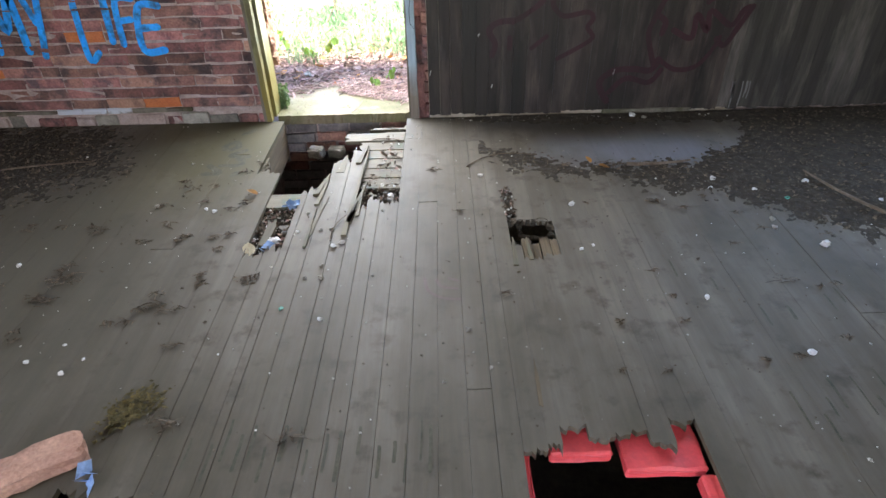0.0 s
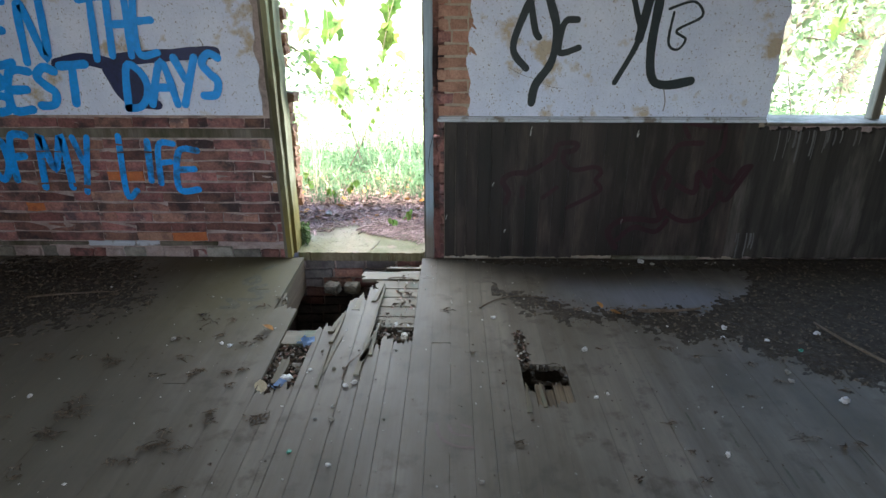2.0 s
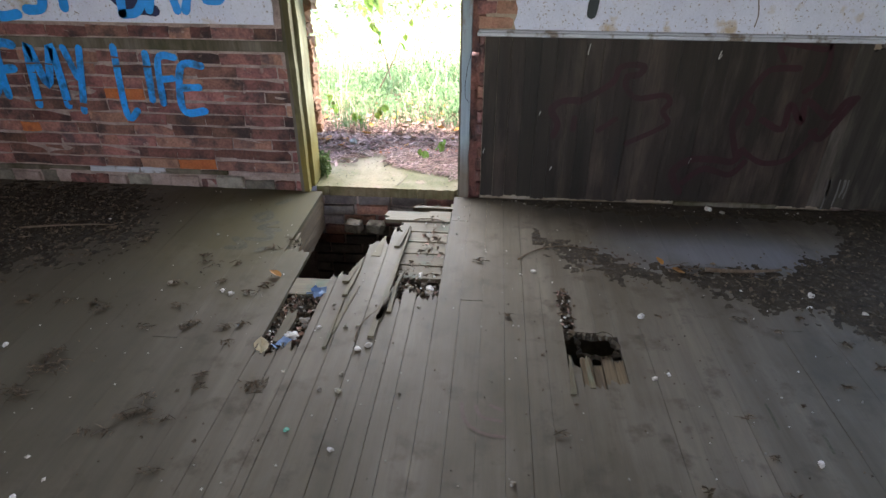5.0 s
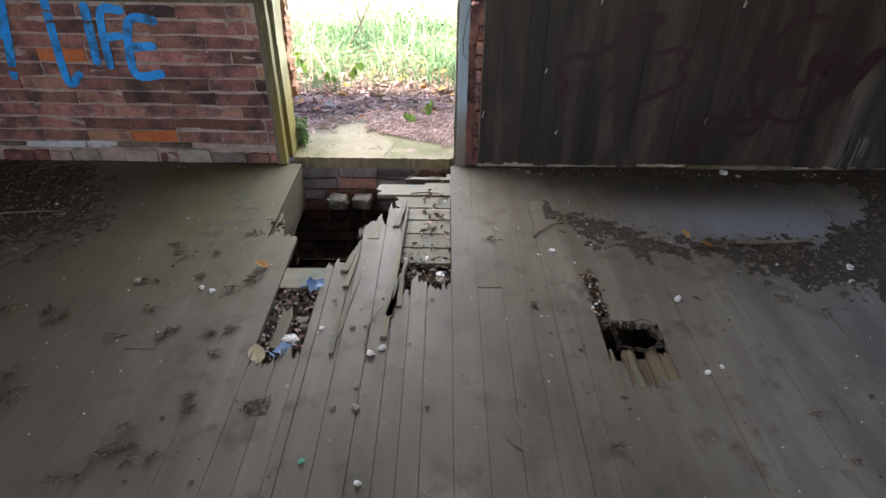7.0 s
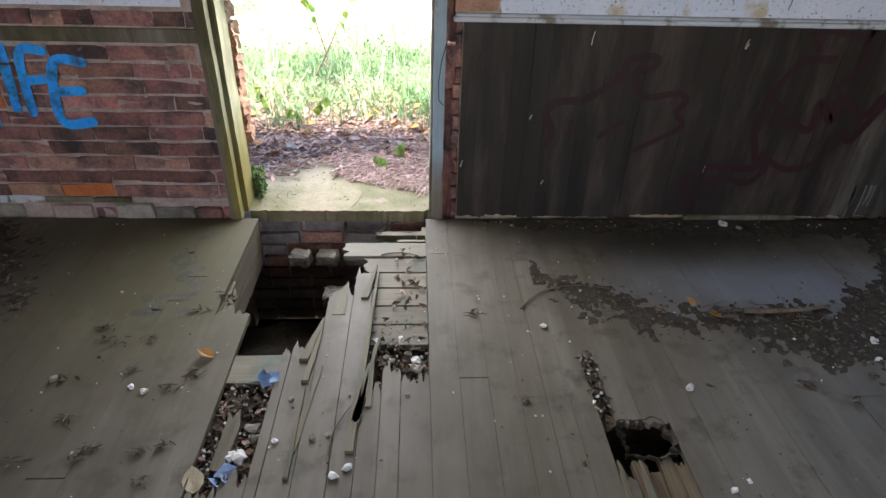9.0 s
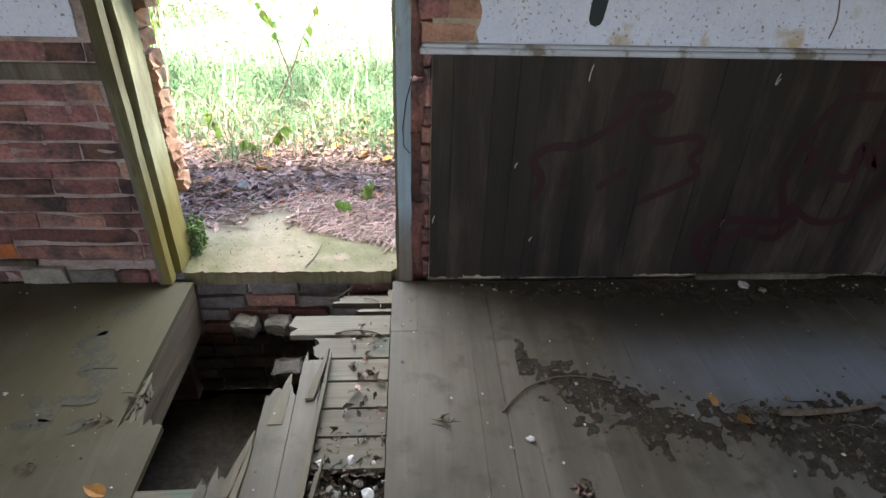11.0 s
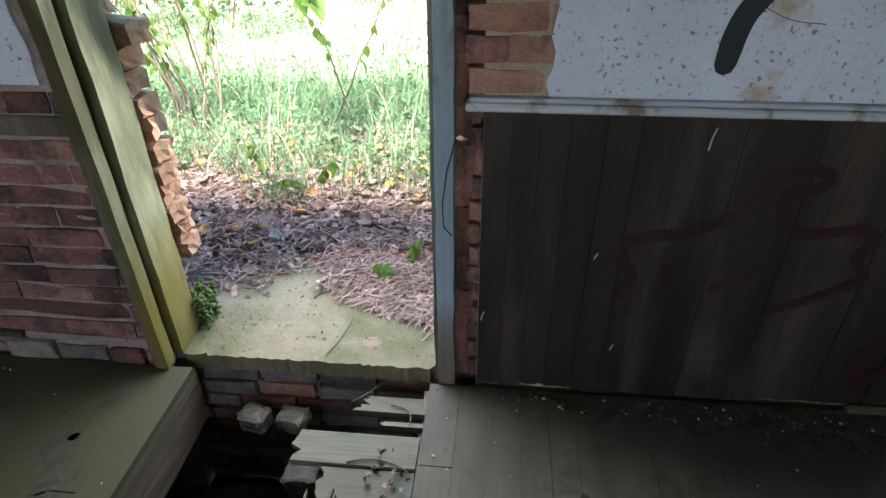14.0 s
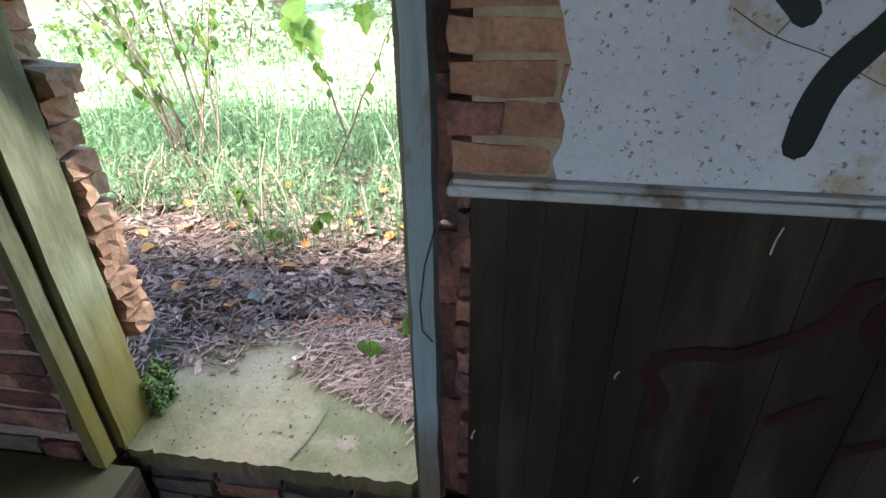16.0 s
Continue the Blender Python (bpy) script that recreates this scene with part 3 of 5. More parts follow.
        pts.append((x1 + right * (noise.noise((seed, z * 9, 0)) + 0.4 * noise.noise((seed, z * 31, 5))), z))
    for i in range(n, -1, -1):
        z = z0 + (z1 - z0) * i / n
        pts.append((x0 + left * (noise.noise((seed + 9, z * 8, 2)) + 0.4 * noise.noise((seed + 9, z * 29, 7))), z))
    return pts


part("plaster_sheet", slab_mesh("plaster_sheet", ragged(WEST, -1.165, 0.985, 2.62, 0, 0.022, seed=3), 3.684, 3.712, "plaster", "y"), wall_left, "flaking white plaster")
part("bare_render", slab_mesh("bare_render", ragged(-1.20, -1.105, 0.99, 2.62, 0, 0.0, seed=4), 3.694, 3.712, "render", "y"), wall_left, "bare tan render strip")
part("plaster_sheet", slab_mesh("plaster_sheet", ragged(0.155, 2.05, 0.985, 2.62, 0.045, 0.018, seed=5), 3.684, 3.712, "plaster", "y"), wall_right, "flaking white plaster with tan patches")
part("timber_band", box_mesh("timber_band", WEST, -1.105, 3.686, 3.712, 0.838, 0.898, "jamb_grey", 0.004, 0.001, 0, 2), wall_left, "grey timber bonding strip")
rng = random.Random(8)
x = WEST
while x < -1.12:
    w = rng.uniform(0.14, 0.42)
    x1 = min(x + w, -1.11)
    part("skirting_fragment", box_mesh("skirting_fragment", x, x1 - 0.006, 3.672 + rng.uniform(0, 0.02), 3.712, 0.075 + rng.uniform(-0.012, 0.01), 0.108 + rng.uniform(-0.006, 0.004),
                                       rng.choice(["rail", "jamb_grey", "mortar", "jamb_grey"]), 0.003, 0.003, 2, rng.random()), wall_left)
    x = x1
x = WEST
while x < -1.13:
    w = rng.uniform(0.07, 0.2)
    part("rubble_footing", box_mesh("rubble_footing", x, min(x + w, -1.12) - 0.008, 3.665 + rng.uniform(0, 0.03), 3.712, -0.06, 0.07 + rng.uniform(-0.02, 0.004), rng.choice(["mortar", "stone", "stone", "brick"]), 0.006, 0.004, 2,
                                    rng.random()), wall_left)
    x += w

# dado rail and boards
part("dado_rail", box_mesh("dado_rail", -0.042, 2.04, 3.652, 3.70, 0.952, 0.972, "rail", 0.005, 0.0008, 0, 3), wall_right, "worn pale blue dado rail")
part("dado_rail_lip", box_mesh("dado_rail_lip", -0.035, 2.04, 3.664, 3.70, 0.9725, 0.984, "rail", 0.004, 0.0008, 0, 4), wall_right)
part("window_sill", box_mesh("window_sill", 2.045, 3.74, 3.655, 3.96, 0.931, 0.953, "jamb_grey", 0.005, 0.002, 2, 5), wall_right, "rotted grey window sill")
rng = random.Random(21)
x = 0.002
while x < EAST - 0.02:
    w = rng.choice([0.092, 0.074, 0.082, 0.088, 0.07])
    x1 = min(x + w, EAST)
    top = 0.948 if x < 2.0 else 0.925 - abs(noise.noise((x * 7, 0, 0))) * 0.06
    low = 0.018 + rng.uniform(-0.008, 0.012)
    n = 5
    outline = [(x + 0.0006, low)] + [(x + (x1 - x) * i / n, low + rng.uniform(-0.006, 0.004)) for i in range(1, n)] + [(x1 - 0.0006, low)]
    outline += [(x1 - 0.0006, top)] + ([(x + (x1 - x) * i / n, top - rng.uniform(0, 0.02)) for i in range(n - 1, 0, -1)] if x > 2.0 else []) + [(x + 0.0006, top)]
    y = 3.668 + rng.uniform(-0.0025, 0.0025)
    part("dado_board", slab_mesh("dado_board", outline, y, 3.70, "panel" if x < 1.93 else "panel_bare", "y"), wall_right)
    x = x1
part("skirting_fragment", box_mesh("skirting_fragment", 1.16, 1.75, 3.648, 3.664, 0.006, 0.034, "jamb_grey", 0.003, 0.002, 2, 9), wall_right)
window_1 = thing("window_1", "empty glassless window opening with a weathered post", "window", kind="structure")
part("window_post", box_mesh("window_post", 2.755, 2.815, 3.76, 3.83, 0.955, 2.25, "jamb_grey", 0.006, 0.002, 0, 6), window_1)
part("window_head", box_mesh("window_head", 2.06, 3.74, 3.76, 3.83, 2.19, 2.249, "jamb_grey", 0.006, 0.002, 0, 6), window_1)

# door frame
door_1 = thing("door_1", "open doorway with a mossy weathered frame and no door leaf", "doorway", kind="structure")


def post_mesh(name, x0, x1, y0, y1, z0, z1, material, wob, seed):
    """An upright with slightly worn, wavering sides."""
    n = 26
    verts, faces = [], []
    for i in range(n + 1):
        z = z0 + (z1 - z0) * i / n
        d = [wob * (noise.noise((seed + q * 3.7, z * 7, 0)) + 0.5 * noise.noise((seed + q, z * 23, 4))) for q in range(4)]
        verts += [(x0 + d[0], y0 + d[1], z), (x1 + d[2], y0 + d[1] * 0.6, z), (x1 + d[2], y1 + d[3], z), (x0 + d[0], y1 + d[3], z)]
    for i in range(n):
        for q in range(4):
            faces.append((i * 4 + q, i * 4 + (q + 1) % 4, i * 4 + 4 + (q + 1) % 4, i * 4 + 4 + q))
    faces += [(3, 2, 1, 0), tuple(range(n * 4, n * 4 + 4))]
    return mesh_of(name, verts, faces, material)


part("architrave", post_mesh("architrave", -1.114, -1.094, 3.655, 3.70, 0.0, 2.14, "jamb_grey", 0.004, 1), door_1, "weathered grey architrave")
part("stop_bead", post_mesh("stop_bead", -1.093, -1.060, 3.646, 3.694, 0.005, 2.14, "jamb_green", 0.003, 2), door_1, "yellow-green mossy front bead")
part("jamb_lining", post_mesh("jamb_lining", -1.082, -1.042, 3.720, 3.862, 0.012, 2.14, "jamb_green", 0.006, 3), door_1, "yellow-green mossy jamb lining")
part("jamb_post", post_mesh("jamb_post", -0.124, -0.073, 3.668, 3.77, 0.0, 2.14, "jamb_blue", 0.005, 4), door_1, "peeling blue-grey jamb post")
part("jamb_edge", post_mesh("jamb_edge", -0.136, -0.1245, 3.685, 3.79, 0.0, 2.14, "jamb_grey", 0.004, 5), door_1)
for z0, z1 in ((-0.05, 0.345), (0.348, 0.64), (0.643, 0.83), (0.855, 1.16), (1.163, 1.51), (1.513, 2.12)):
    part("packing_piece", box_mesh("packing_piece", -0.074, -0.004, 3.738, 3.92, z0, z1, "brick", 0, 0.006, 3, z0), door_1, "crumbling brick packing behind the post")
part("door_head", box_mesh("door_head", -1.042, -0.143, 3.69, 3.80, 2.08, 2.119, "jamb_grey", 0.005, 0.002, 2, 6), door_1)

wire_v, wire_f = tube([(-0.067, 3.664, 0.877), (-0.09, 3.661, 0.789), (-0.103, 3.660, 0.688), (-0.10, 3.660, 0.618), (-0.078, 3.661, 0.589)], [0.0018] * 5, 6)
thing("wire", "thin dark wire hanging on the blue-grey jamb post", "wire", data=mesh_of("wire", wire_v, wire_f, "black", True))

# concrete doorstep with broken front and back edges
n = 60
front = [(-1.035 + 0.905 * i / n, 3.715 + 0.012 * noise.noise((i * 0.9, 3, 0)) + 0.009 * noise.noise((i * 3.7, 5, 0)) + (0.02 if i > n - 2 else 0)) for i in range(n + 1)]
back = [(-0.12 - 0.955 * i / n, 4.34 + 0.07 * noise.noise((i * 0.22, 9, 0)) - 0.22 * max(0, 1 - i / 16) - 0.16 * max(0, (i - 46) / 14)) for i in range(n + 1)]
thing("doorstep", "algae-stained concrete doorstep slab with a chipped edge", "step", kind="structure", data=slab_mesh("doorstep", front + back, -0.045, 0.018, "concrete"))

# ---- floorboards ----
floor = thing("floor", "dusty grey floorboards, rotted through in places", "floor", kind="structure")
rng = random.Random(5)
edges = [-0.153, -0.253, -0.318, -0.383, -0.458, -0.556, -0.650, -0.685, -0.76, -0.85, -0.985, -1.09]
while edges[-1] > WEST + 0.13:
    edges.append(edges[-1] - rng.uniform(0.098, 0.112))
edges.append(WEST)
edges = edges[::-1] + [-0.05, 0.05, 0.148, 0.235, 0.315, 0.395, 0.442, 0.53, 0.615, 0.72, 0.80, 0.885]
while edges[-1] < EAST - 0.13:
    edges.append(edges[-1] + rng.uniform(0.098, 0.112))
edges.append(EAST)
# rotted-out stretches: from x, to x, from y, to y
GAPS = [(-0.26, -0.153, 2.53, 3.70), (-0.32, -0.252, 2.58, 3.70), (-0.385, -0.317, 2.47, 3.70), (-0.46, -0.382, 3.17, 3.70), (-0.558, -0.457, 3.02, 3.70),
        (-0.652, -0.555, 2.70, 3.70), (-0.687, -0.649, 2.66, 3.70), (-0.762, -0.684, 2.14, 3.70), (-0.852, -0.759, 2.08, 3.70), (-0.987, -0.849, 2.90, 3.70),
        (0.395, 0.443, 2.13, 2.675), (0.441, 0.531, 2.02, 2.36), (0.529, 0.616, 2.05, 2.35),
        (0.314, 0.396, 0.45, 1.03), (0.394, 0.443, 0.45, 1.05), (0.441, 0.531, 0.45, 1.12), (0.529, 0.616, 0.45, 1.07), (0.614, 0.721, 0.45, 1.09), (0.719, 0.801, 0.45, 1.05), (0.799, 0.886, 0.45, 1.14),
        (-1.10, -0.98, 0.40, 0.93), (-0.99, -0.84, 0.4, 0.9)]


def jag(xa, xb, y, depth, up, rng):
    n = 9
    return [(xa + (xb - xa) * i / n, y + up * depth * (abs(noise.noise((xa * 40 + i * 0.7, y, 1.0))) * 1.6 + rng.uniform(-0.25, 0.5)) * (0.25 if i in (0, n) else 1)) for i in range(n + 1)]


for xa, xb in zip(edges, edges[1:]):
    mid = (xa + xb) / 2
    cuts = sorted((g[2], g[3]) for g in GAPS if g[0] <= mid <= g[1])
    joint = rng.uniform(-1.6, 0.6)
    spans, y = [], SOUTH
    stops = [(joint, joint + 0.003)] + cuts
    if rng.random() < 0.35 and not cuts:
        j2 = rng.uniform(1.2, 3.4)
        stops.append((j2, j2 + 0.003))
    for a, b in sorted(stops):
        if a > y:
            spans.append((y, a))
        y = max(y, b)
    if y < 3.66:
        spans.append((y, 3.664 if mid > -0.15 else 3.667))
    for a, b in spans:
        broke_a = any(abs(a - c[1]) < 1e-6 for c in cuts)
        broke_b = any(abs(b - c[0]) < 1e-6 for c in cuts)
        g = rng.choice([0.0001, 0.0002, 0.0003, 0.0009]) + (0.0005 if -0.7 < mid < -0.2 else 0)
        lo = jag(xa + g, xb - g, a, 0.035 if a < 2.6 and mid < 0 or a < 1.5 else 0.02, -1, rng) if broke_a else [(xa + g, a + 0.001), (xb - g, a + 0.001)]
        hi = jag(xa + g, xb - g, b, 0.06 if mid < 0.3 or b < 1.5 else 0.03, 1, rng) if broke_b else [(xa + g, b), (xb - g, b)]
        top = rng.uniform(-0.0012, 0.0012)
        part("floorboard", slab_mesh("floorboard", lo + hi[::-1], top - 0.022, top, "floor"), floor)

# splintered board ends that stand proud round the hole
for x0, y0, x1, y1, w, z in ((-0.41, 3.0, -0.372, 3.24, 0.012, 0.012), (-0.505, 2.9, -0.487, 3.12, 0.022, 0.004), (-0.598, 2.64, -0.556, 2.87, 0.014, 0.014), (-0.358, 2.42, -0.352, 2.72, 0.008, 0.01),
                              (-0.575, 2.25, -0.53, 2.62, 0.010, 0.006), (-0.39, 2.36, -0.366, 2.62, 0.012, 0.012), (0.40, 1.98, 0.405, 2.2, 0.009, 0.006), (0.475, 2.02, 0.468, 2.2, 0.008, 0.005), (-0.403, 2.242, -0.363, 3.221, 0.011, 0.012), (-0.578, 2.535, -0.554, 2.829, 0.010, 0.012), (-0.389, 2.352, -0.334, 2.781, 0.007, 0.012), (-0.575, 2.154, -0.574, 2.504, 0.006, 0.012)):
    n = 6
    left, right = [], []
    for i in range(n + 1):
        f = i / n
        ww = w * (1 - f) ** 0.6 + 0.002
        cx, cy = x0 + (x1 - x0) * f, y0 + (y1 - y0) * f
        j = rng.uniform(-0.002, 0.002)
        left.append((cx - ww + j, cy))
        right.append((cx + ww + j, cy))
    part("splinter", slab_mesh("splinter", left + right[::-1], z - 0.014, z, "broken"), floor)

# cross planks a little lower, showing where boards have gone
for y0, y1, x0, z in ((3.33, 3.445, -0.548, -0.004), (3.215, 3.325, -0.452, -0.012), (3.105, 3.21, -0.47, -0.015), (2.985, 3.10, -0.45, -0.018), (2.87, 2.98, -0.41, -0.02), (2.75, 2.865, -0.40, -0.022),
                      (3.555, 3.585, -0.40, -0.03), (3.505, 3.525, -0.30, -0.035), (3.60, 3.66, -0.385, -0.07)):
    left = [(x0 + rng.uniform(0, 0.035) + 0.02 * abs(noise.noise((y0 * 20 + i, 0, 0))), y0 + (y1 - y0) * i / 6) for i in range(7)]
    part("cross_plank", slab_mesh("cross_plank", [(-0.157, y0), (-0.157, y1 - 0.003)] + [(a, b - (0.003 if i == 6 else 0)) for i, (a, b) in enumerate(left)][::-1], z - 0.024, z, "cross"), floor)
part("cross_plank", slab_mesh("cross_plank", [(-0.99, 2.55), (-0.56, 2.55), (-0.56, 2.69), (-0.84, 2.685), (-0.99, 2.70)], -0.034, -0.012, "cross"), floor)
part("floorboard", slab_mesh("floorboard", [(-0.805, 2.2), (-0.765, 2.19), (-0.755, 2.36), (-0.77, 2.43), (-0.785, 2.39), (-0.80, 2.42)], -0.03, -0.008, "broken"), floor)
for x0, x1, y0, y1, z in ((0.447, 0.49, 1.94, 2.20, -0.006), (0.493, 0.527, 1.96, 2.17, -0.014), (0.533, 0.575, 1.98, 2.22, -0.009), (0.578, 0.612, 2.0, 2.19, -0.004)):
    ends = [(x1 - (x1 - x0) * i / 5, y1 + 0.03 * noise.noise((x0 * 30 + i * 1.1, 2, 0))) for i in range(6)]
    part("sunken_board", slab_mesh("sunken_board", [(x0, y0), (x1, y0 + 0.01)] + ends, z - 0.02, z, "rotten"), floor)
# crumbled rim round the small hole
rim_out, rim_in = [], []
for i in range(36):
    a = 2 * math.pi * i / 36
    k = (0.8 / max(abs(math.cos(a)), abs(math.sin(a)), 0.78)) * (1.05 + 0.35 * noise.noise((math.cos(a) * 2.6, math.sin(a) * 2.6, 7)) + 0.32 * noise.noise((i * 0.83, 0, 3)))
    rim_in.append((0.522 + 0.088 * k * math.cos(a), 2.283 + 0.070 * k * math.sin(a)))
    rim_out.append((0.522 + 0.088 * (k + 0.10) * math.cos(a), 2.283 + 0.070 * (k + 0.12 + 0.25 * abs(noise.noise((i * 0.6, 4, 0)))) * math.sin(a)))
verts = [(x, y, 0.002 + 0.003 * noise.noise((x * 60, y * 60, 0))) for x, y in rim_out] + [(x, y, -0.010) for x, y in rim_in] + [(x, y, -0.03) for x, y in rim_in]
part("rotted_rim", mesh_of("rotted_rim", verts, [(o + i, o + (i + 1) % 36, o + 36 + (i + 1) % 36, o + 36 + i) for o in (0, 36) for i in range(36)], "dirt"), floor, "dark crumbled rim of the small hole")
# torn fibres along the edge of the pit
torn = []
for i in range(90):
    y = rng.choice([2.78, 2.95, 3.05]) + rng.gauss(0, 0.06)
    at = Vector((-0.99 + 0.05 * noise.noise((y * 9, 1, 0)) + rng.uniform(-0.01, 0.03), y, rng.uniform(-0.06, -0.014)))
    d = Vector((rng.uniform(-0.004, 0.008), rng.uniform(0.015, 0.05), rng.uniform(-0.006, 0.006)))
    torn.append(tube([at - d, at, at + d], [0.006, 0.008, 0.003], 4) if i % 4 else fleck(rng, rng.uniform(0.015, 0.03), at, 0.8))
part("torn_edge", mesh_of("torn_edge", *gather(torn), "broken"), floor, "torn pale wood fibres at the pit")["kind"] = "stuff"
# joists and bearers
for y in (-2.2, -1.5, -0.8, -0.1, 0.42, 1.2, 1.75):
    part("joist", box_mesh("joist", WEST, EAST, y, y + 0.05, -0.16, -0.026, "joist", 0.004), floor)
part("joist", box_mesh("joist", WEST, -0.56, 2.60, 2.65, -0.16, -0.036, "joist", 0.004), floor)
part("joist", box_mesh("joist", -0.55, EAST, 2.40, 2.45, -0.16, -0.026, "joist", 0.004), floor)
part("joist", box_mesh("joist", 0.62, EAST, 3.2, 3.25, -0.16, -0.026, "joist", 0.004), floor)
part("trimmer", box_mesh("trimmer", -1.04, -0.996, 2.71, 3.69, -0.27, -0.028, "rotten", 0.004, 0.004, 3, 3), floor, "crumbling trimmer joist beside the pit")
part("trimmer", box_mesh("trimmer", -0.175, -0.135, 2.46, 3.69, -0.2, -0.06, "joist", 0.004), floor)
part("rotted_end", slab_mesh("rotted_end", [(-0.99, 2.72), (-0.93, 2.74), (-0.915, 2.8), (-0.945, 2.88), (-0.935, 2.97), (-0.96, 3.05), (-0.965, 3.12), (-0.99, 3.15)], -0.05, -0.03, "broken"), floor)
# beds of rubbish under the missing boards
for x0, x1, y0, y1, z in ((-0.86, -0.68, 2.05, 2.56, -0.04), (0.385, 0.447, 2.33, 2.69, -0.018), (-0.40, -0.157, 2.44, 2.78, -0.055)):
    verts, faces, nx, ny = [], [], 16, 30
    for j in range(ny + 1):
        for i in range(nx + 1):
            x, y = x0 + (x1 - x0) * i / nx, y0 + (y1 - y0) * j / ny
            verts.append((x, y, z + 0.012 * noise.noise((x * 40, y * 40, 0)) + 0.008 * noise.noise((x * 90, y * 90, 2))))
    for j in range(ny):
        for i in range(nx):
            a = j * (nx + 1) + i
            faces.append((a, a + 1, a + nx + 2, a + nx + 1))
    part("rubbish_bed", mesh_of("rubbish_bed", verts, faces, "dirt"), floor)

# ---- loose things in the room ----
# dirt drifts on the floor


def drift(name, label, x0, x1, y0, y1, mask, step=0.013, height=0.013):
    nx, ny = int((x1 - x0) / step), int((y1 - y0) / step)
    verts, faces, up = [], [], []
    for j in range(ny + 1):
        for i in range(nx + 1):
            x, y = x0 + (x1 - x0) * i / nx, y0 + (y1 - y0) * j / ny
            k = mask(x, y) + 0.45 * noise.noise((x * 3.1, y * 3.1, 1)) + 0.5 * noise.noise((x * 11, y * 11, 4)) + 0.6 * noise.noise((x * 29, y * 29, 8)) + 0.35 * noise.noise((x * 70, y * 70, 2))
            up.append(k > -0.3)
            verts.append((x, y, min(max(k, -0.5), 1.2) * height * (0.7 + 0.4 * noise.noise((x * 17, y * 17, 6))) + 0.0008))
    for j in range(ny):
        for i in range(nx):
            a = j * (nx + 1) + i
            q = (a, a + 1, a + nx + 2, a + nx + 1)
            if any(up[c] for c in q):
                faces.append(q)
    thing(name, label, "dirt", kind="stuff", data=mesh_of(name, verts, faces, "dirt"))


def lower_edge(x):
    return float(np.interp(x, [0.35, 0.56, 0.8, 1.13, 1.37, 1.62, 1.78, 1.9, 2.0, 3.0, 4.6], [3.1, 2.92, 2.78, 2.75, 2.59, 2.55, 2.42, 2.25, 2.16, 1.85, 1.7]))


def upper_edge(x):
    return float(np.interp(x, [0.35, 0.8, 1.15, 1.55, 1.79, 1.95, 2.15, 4.6], [3.18, 2.93, 2.88, 2.92, 3.14, 3.26, 3.9, 3.9]))


def mask_east(x, y):
    return min((y - lower_edge(x)) / 0.26, (upper_edge(x) - y) / 0.16, 1.3) - (0.12 if x > 1.7 else 0.02)


def mask_west(x, y):
    return 0.75 - ((x + 2.75) / 0.95) ** 2 - ((y - 3.1) / 0.62) ** 2


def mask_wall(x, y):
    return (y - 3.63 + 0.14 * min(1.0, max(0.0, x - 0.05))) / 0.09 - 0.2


drift("dirt_drift", "dark crumbled dirt drifted over the floorboards", 0.3, 4.5, 1.6, 3.66, mask_east)
drift("dirt_drift", "dark soil and plant litter drifted against the brick wall", WEST + 0.02, -1.3, 2.3, 3.66, mask_west)
# Dirt at the dado foot, spread wider to darken the shaded floor.
drift("dirt_line", "line of black dirt along the boarded dado, widened for the shade there", -0.0, 2.2, 3.4, 3.655, mask_wall, 0.018, 0.01)

rng = random.Random(31)
HOLES = [g for g in GAPS]


def on_floor(x, y):
    return not any(g[0] - 0.01 < x < g[1] + 0.01 and g[2] - 0.03 < y < g[3] + 0.03 for g in HOLES)


bits, chips, drybits = [], [], []
for _ in range(7000):
    x, y = rng.uniform(0.3, 4.2), rng.uniform(1.7, 3.64)
    if mask_east(x, y) + 0.5 * noise.noise((x * 3.1, y * 3.1, 1)) > -0.25 + rng.uniform(-0.3, 0.6):
        bits.append(moved(lump(rng, rng.uniform(0.003, 0.010)), (x, y, 0.012)) if rng.random() < 0.6 else fleck(rng, rng.uniform(0.006, 0.02), (x, y, 0.014)))
for _ in range(4500):
    x, y = rng.uniform(WEST, -1.4), rng.uniform(2.3, 3.64)
    if mask_west(x, y) + 0.5 * noise.noise((x * 3.1, y * 3.1, 1)) > -0.2 + rng.uniform(-0.3, 0.6):
        bits.append(moved(lump(rng, rng.uniform(0.003, 0.010)), (x, y, 0.012)) if rng.random() < 0.6 else fleck(rng, rng.uniform(0.006, 0.022), (x, y, 0.014)))
for _ in range(1500):
    x, y = rng.uniform(-3, 3.5), rng.uniform(0.6, 3.64)
    if on_floor(x, y):
        s = rng.uniform(0.0015, 0.006) * (1 if rng.random() < 0.9 else 2)
        (chips if rng.random() < 0.35 else bits).append(moved(lump(rng, s), (x, y, s * 0.5)))
for _ in range(120):
    x = rng.uniform(0.0, 2.2)
    (chips if rng.random() < 0.35 else bits).append(moved(lump(rng, rng.uniform(0.002, 0.009)), (x, rng.uniform(3.56, 3.64), 0.006)))
for x0, x1, y0, y1, z, count in ((-0.86, -0.68, 2.07, 2.56, -0.03, 420), (0.39, 0.443, 2.34, 2.67, -0.01, 160), (-0.39, -0.16, 2.46, 2.9, -0.035, 520), (-0.30, -0.16, 2.9, 3.4, -0.008, 60)):
    for _ in range(count):
        at = (rng.uniform(x0, x1), rng.uniform(y0, y1), z + rng.uniform(0, 0.012))
        r = rng.random()
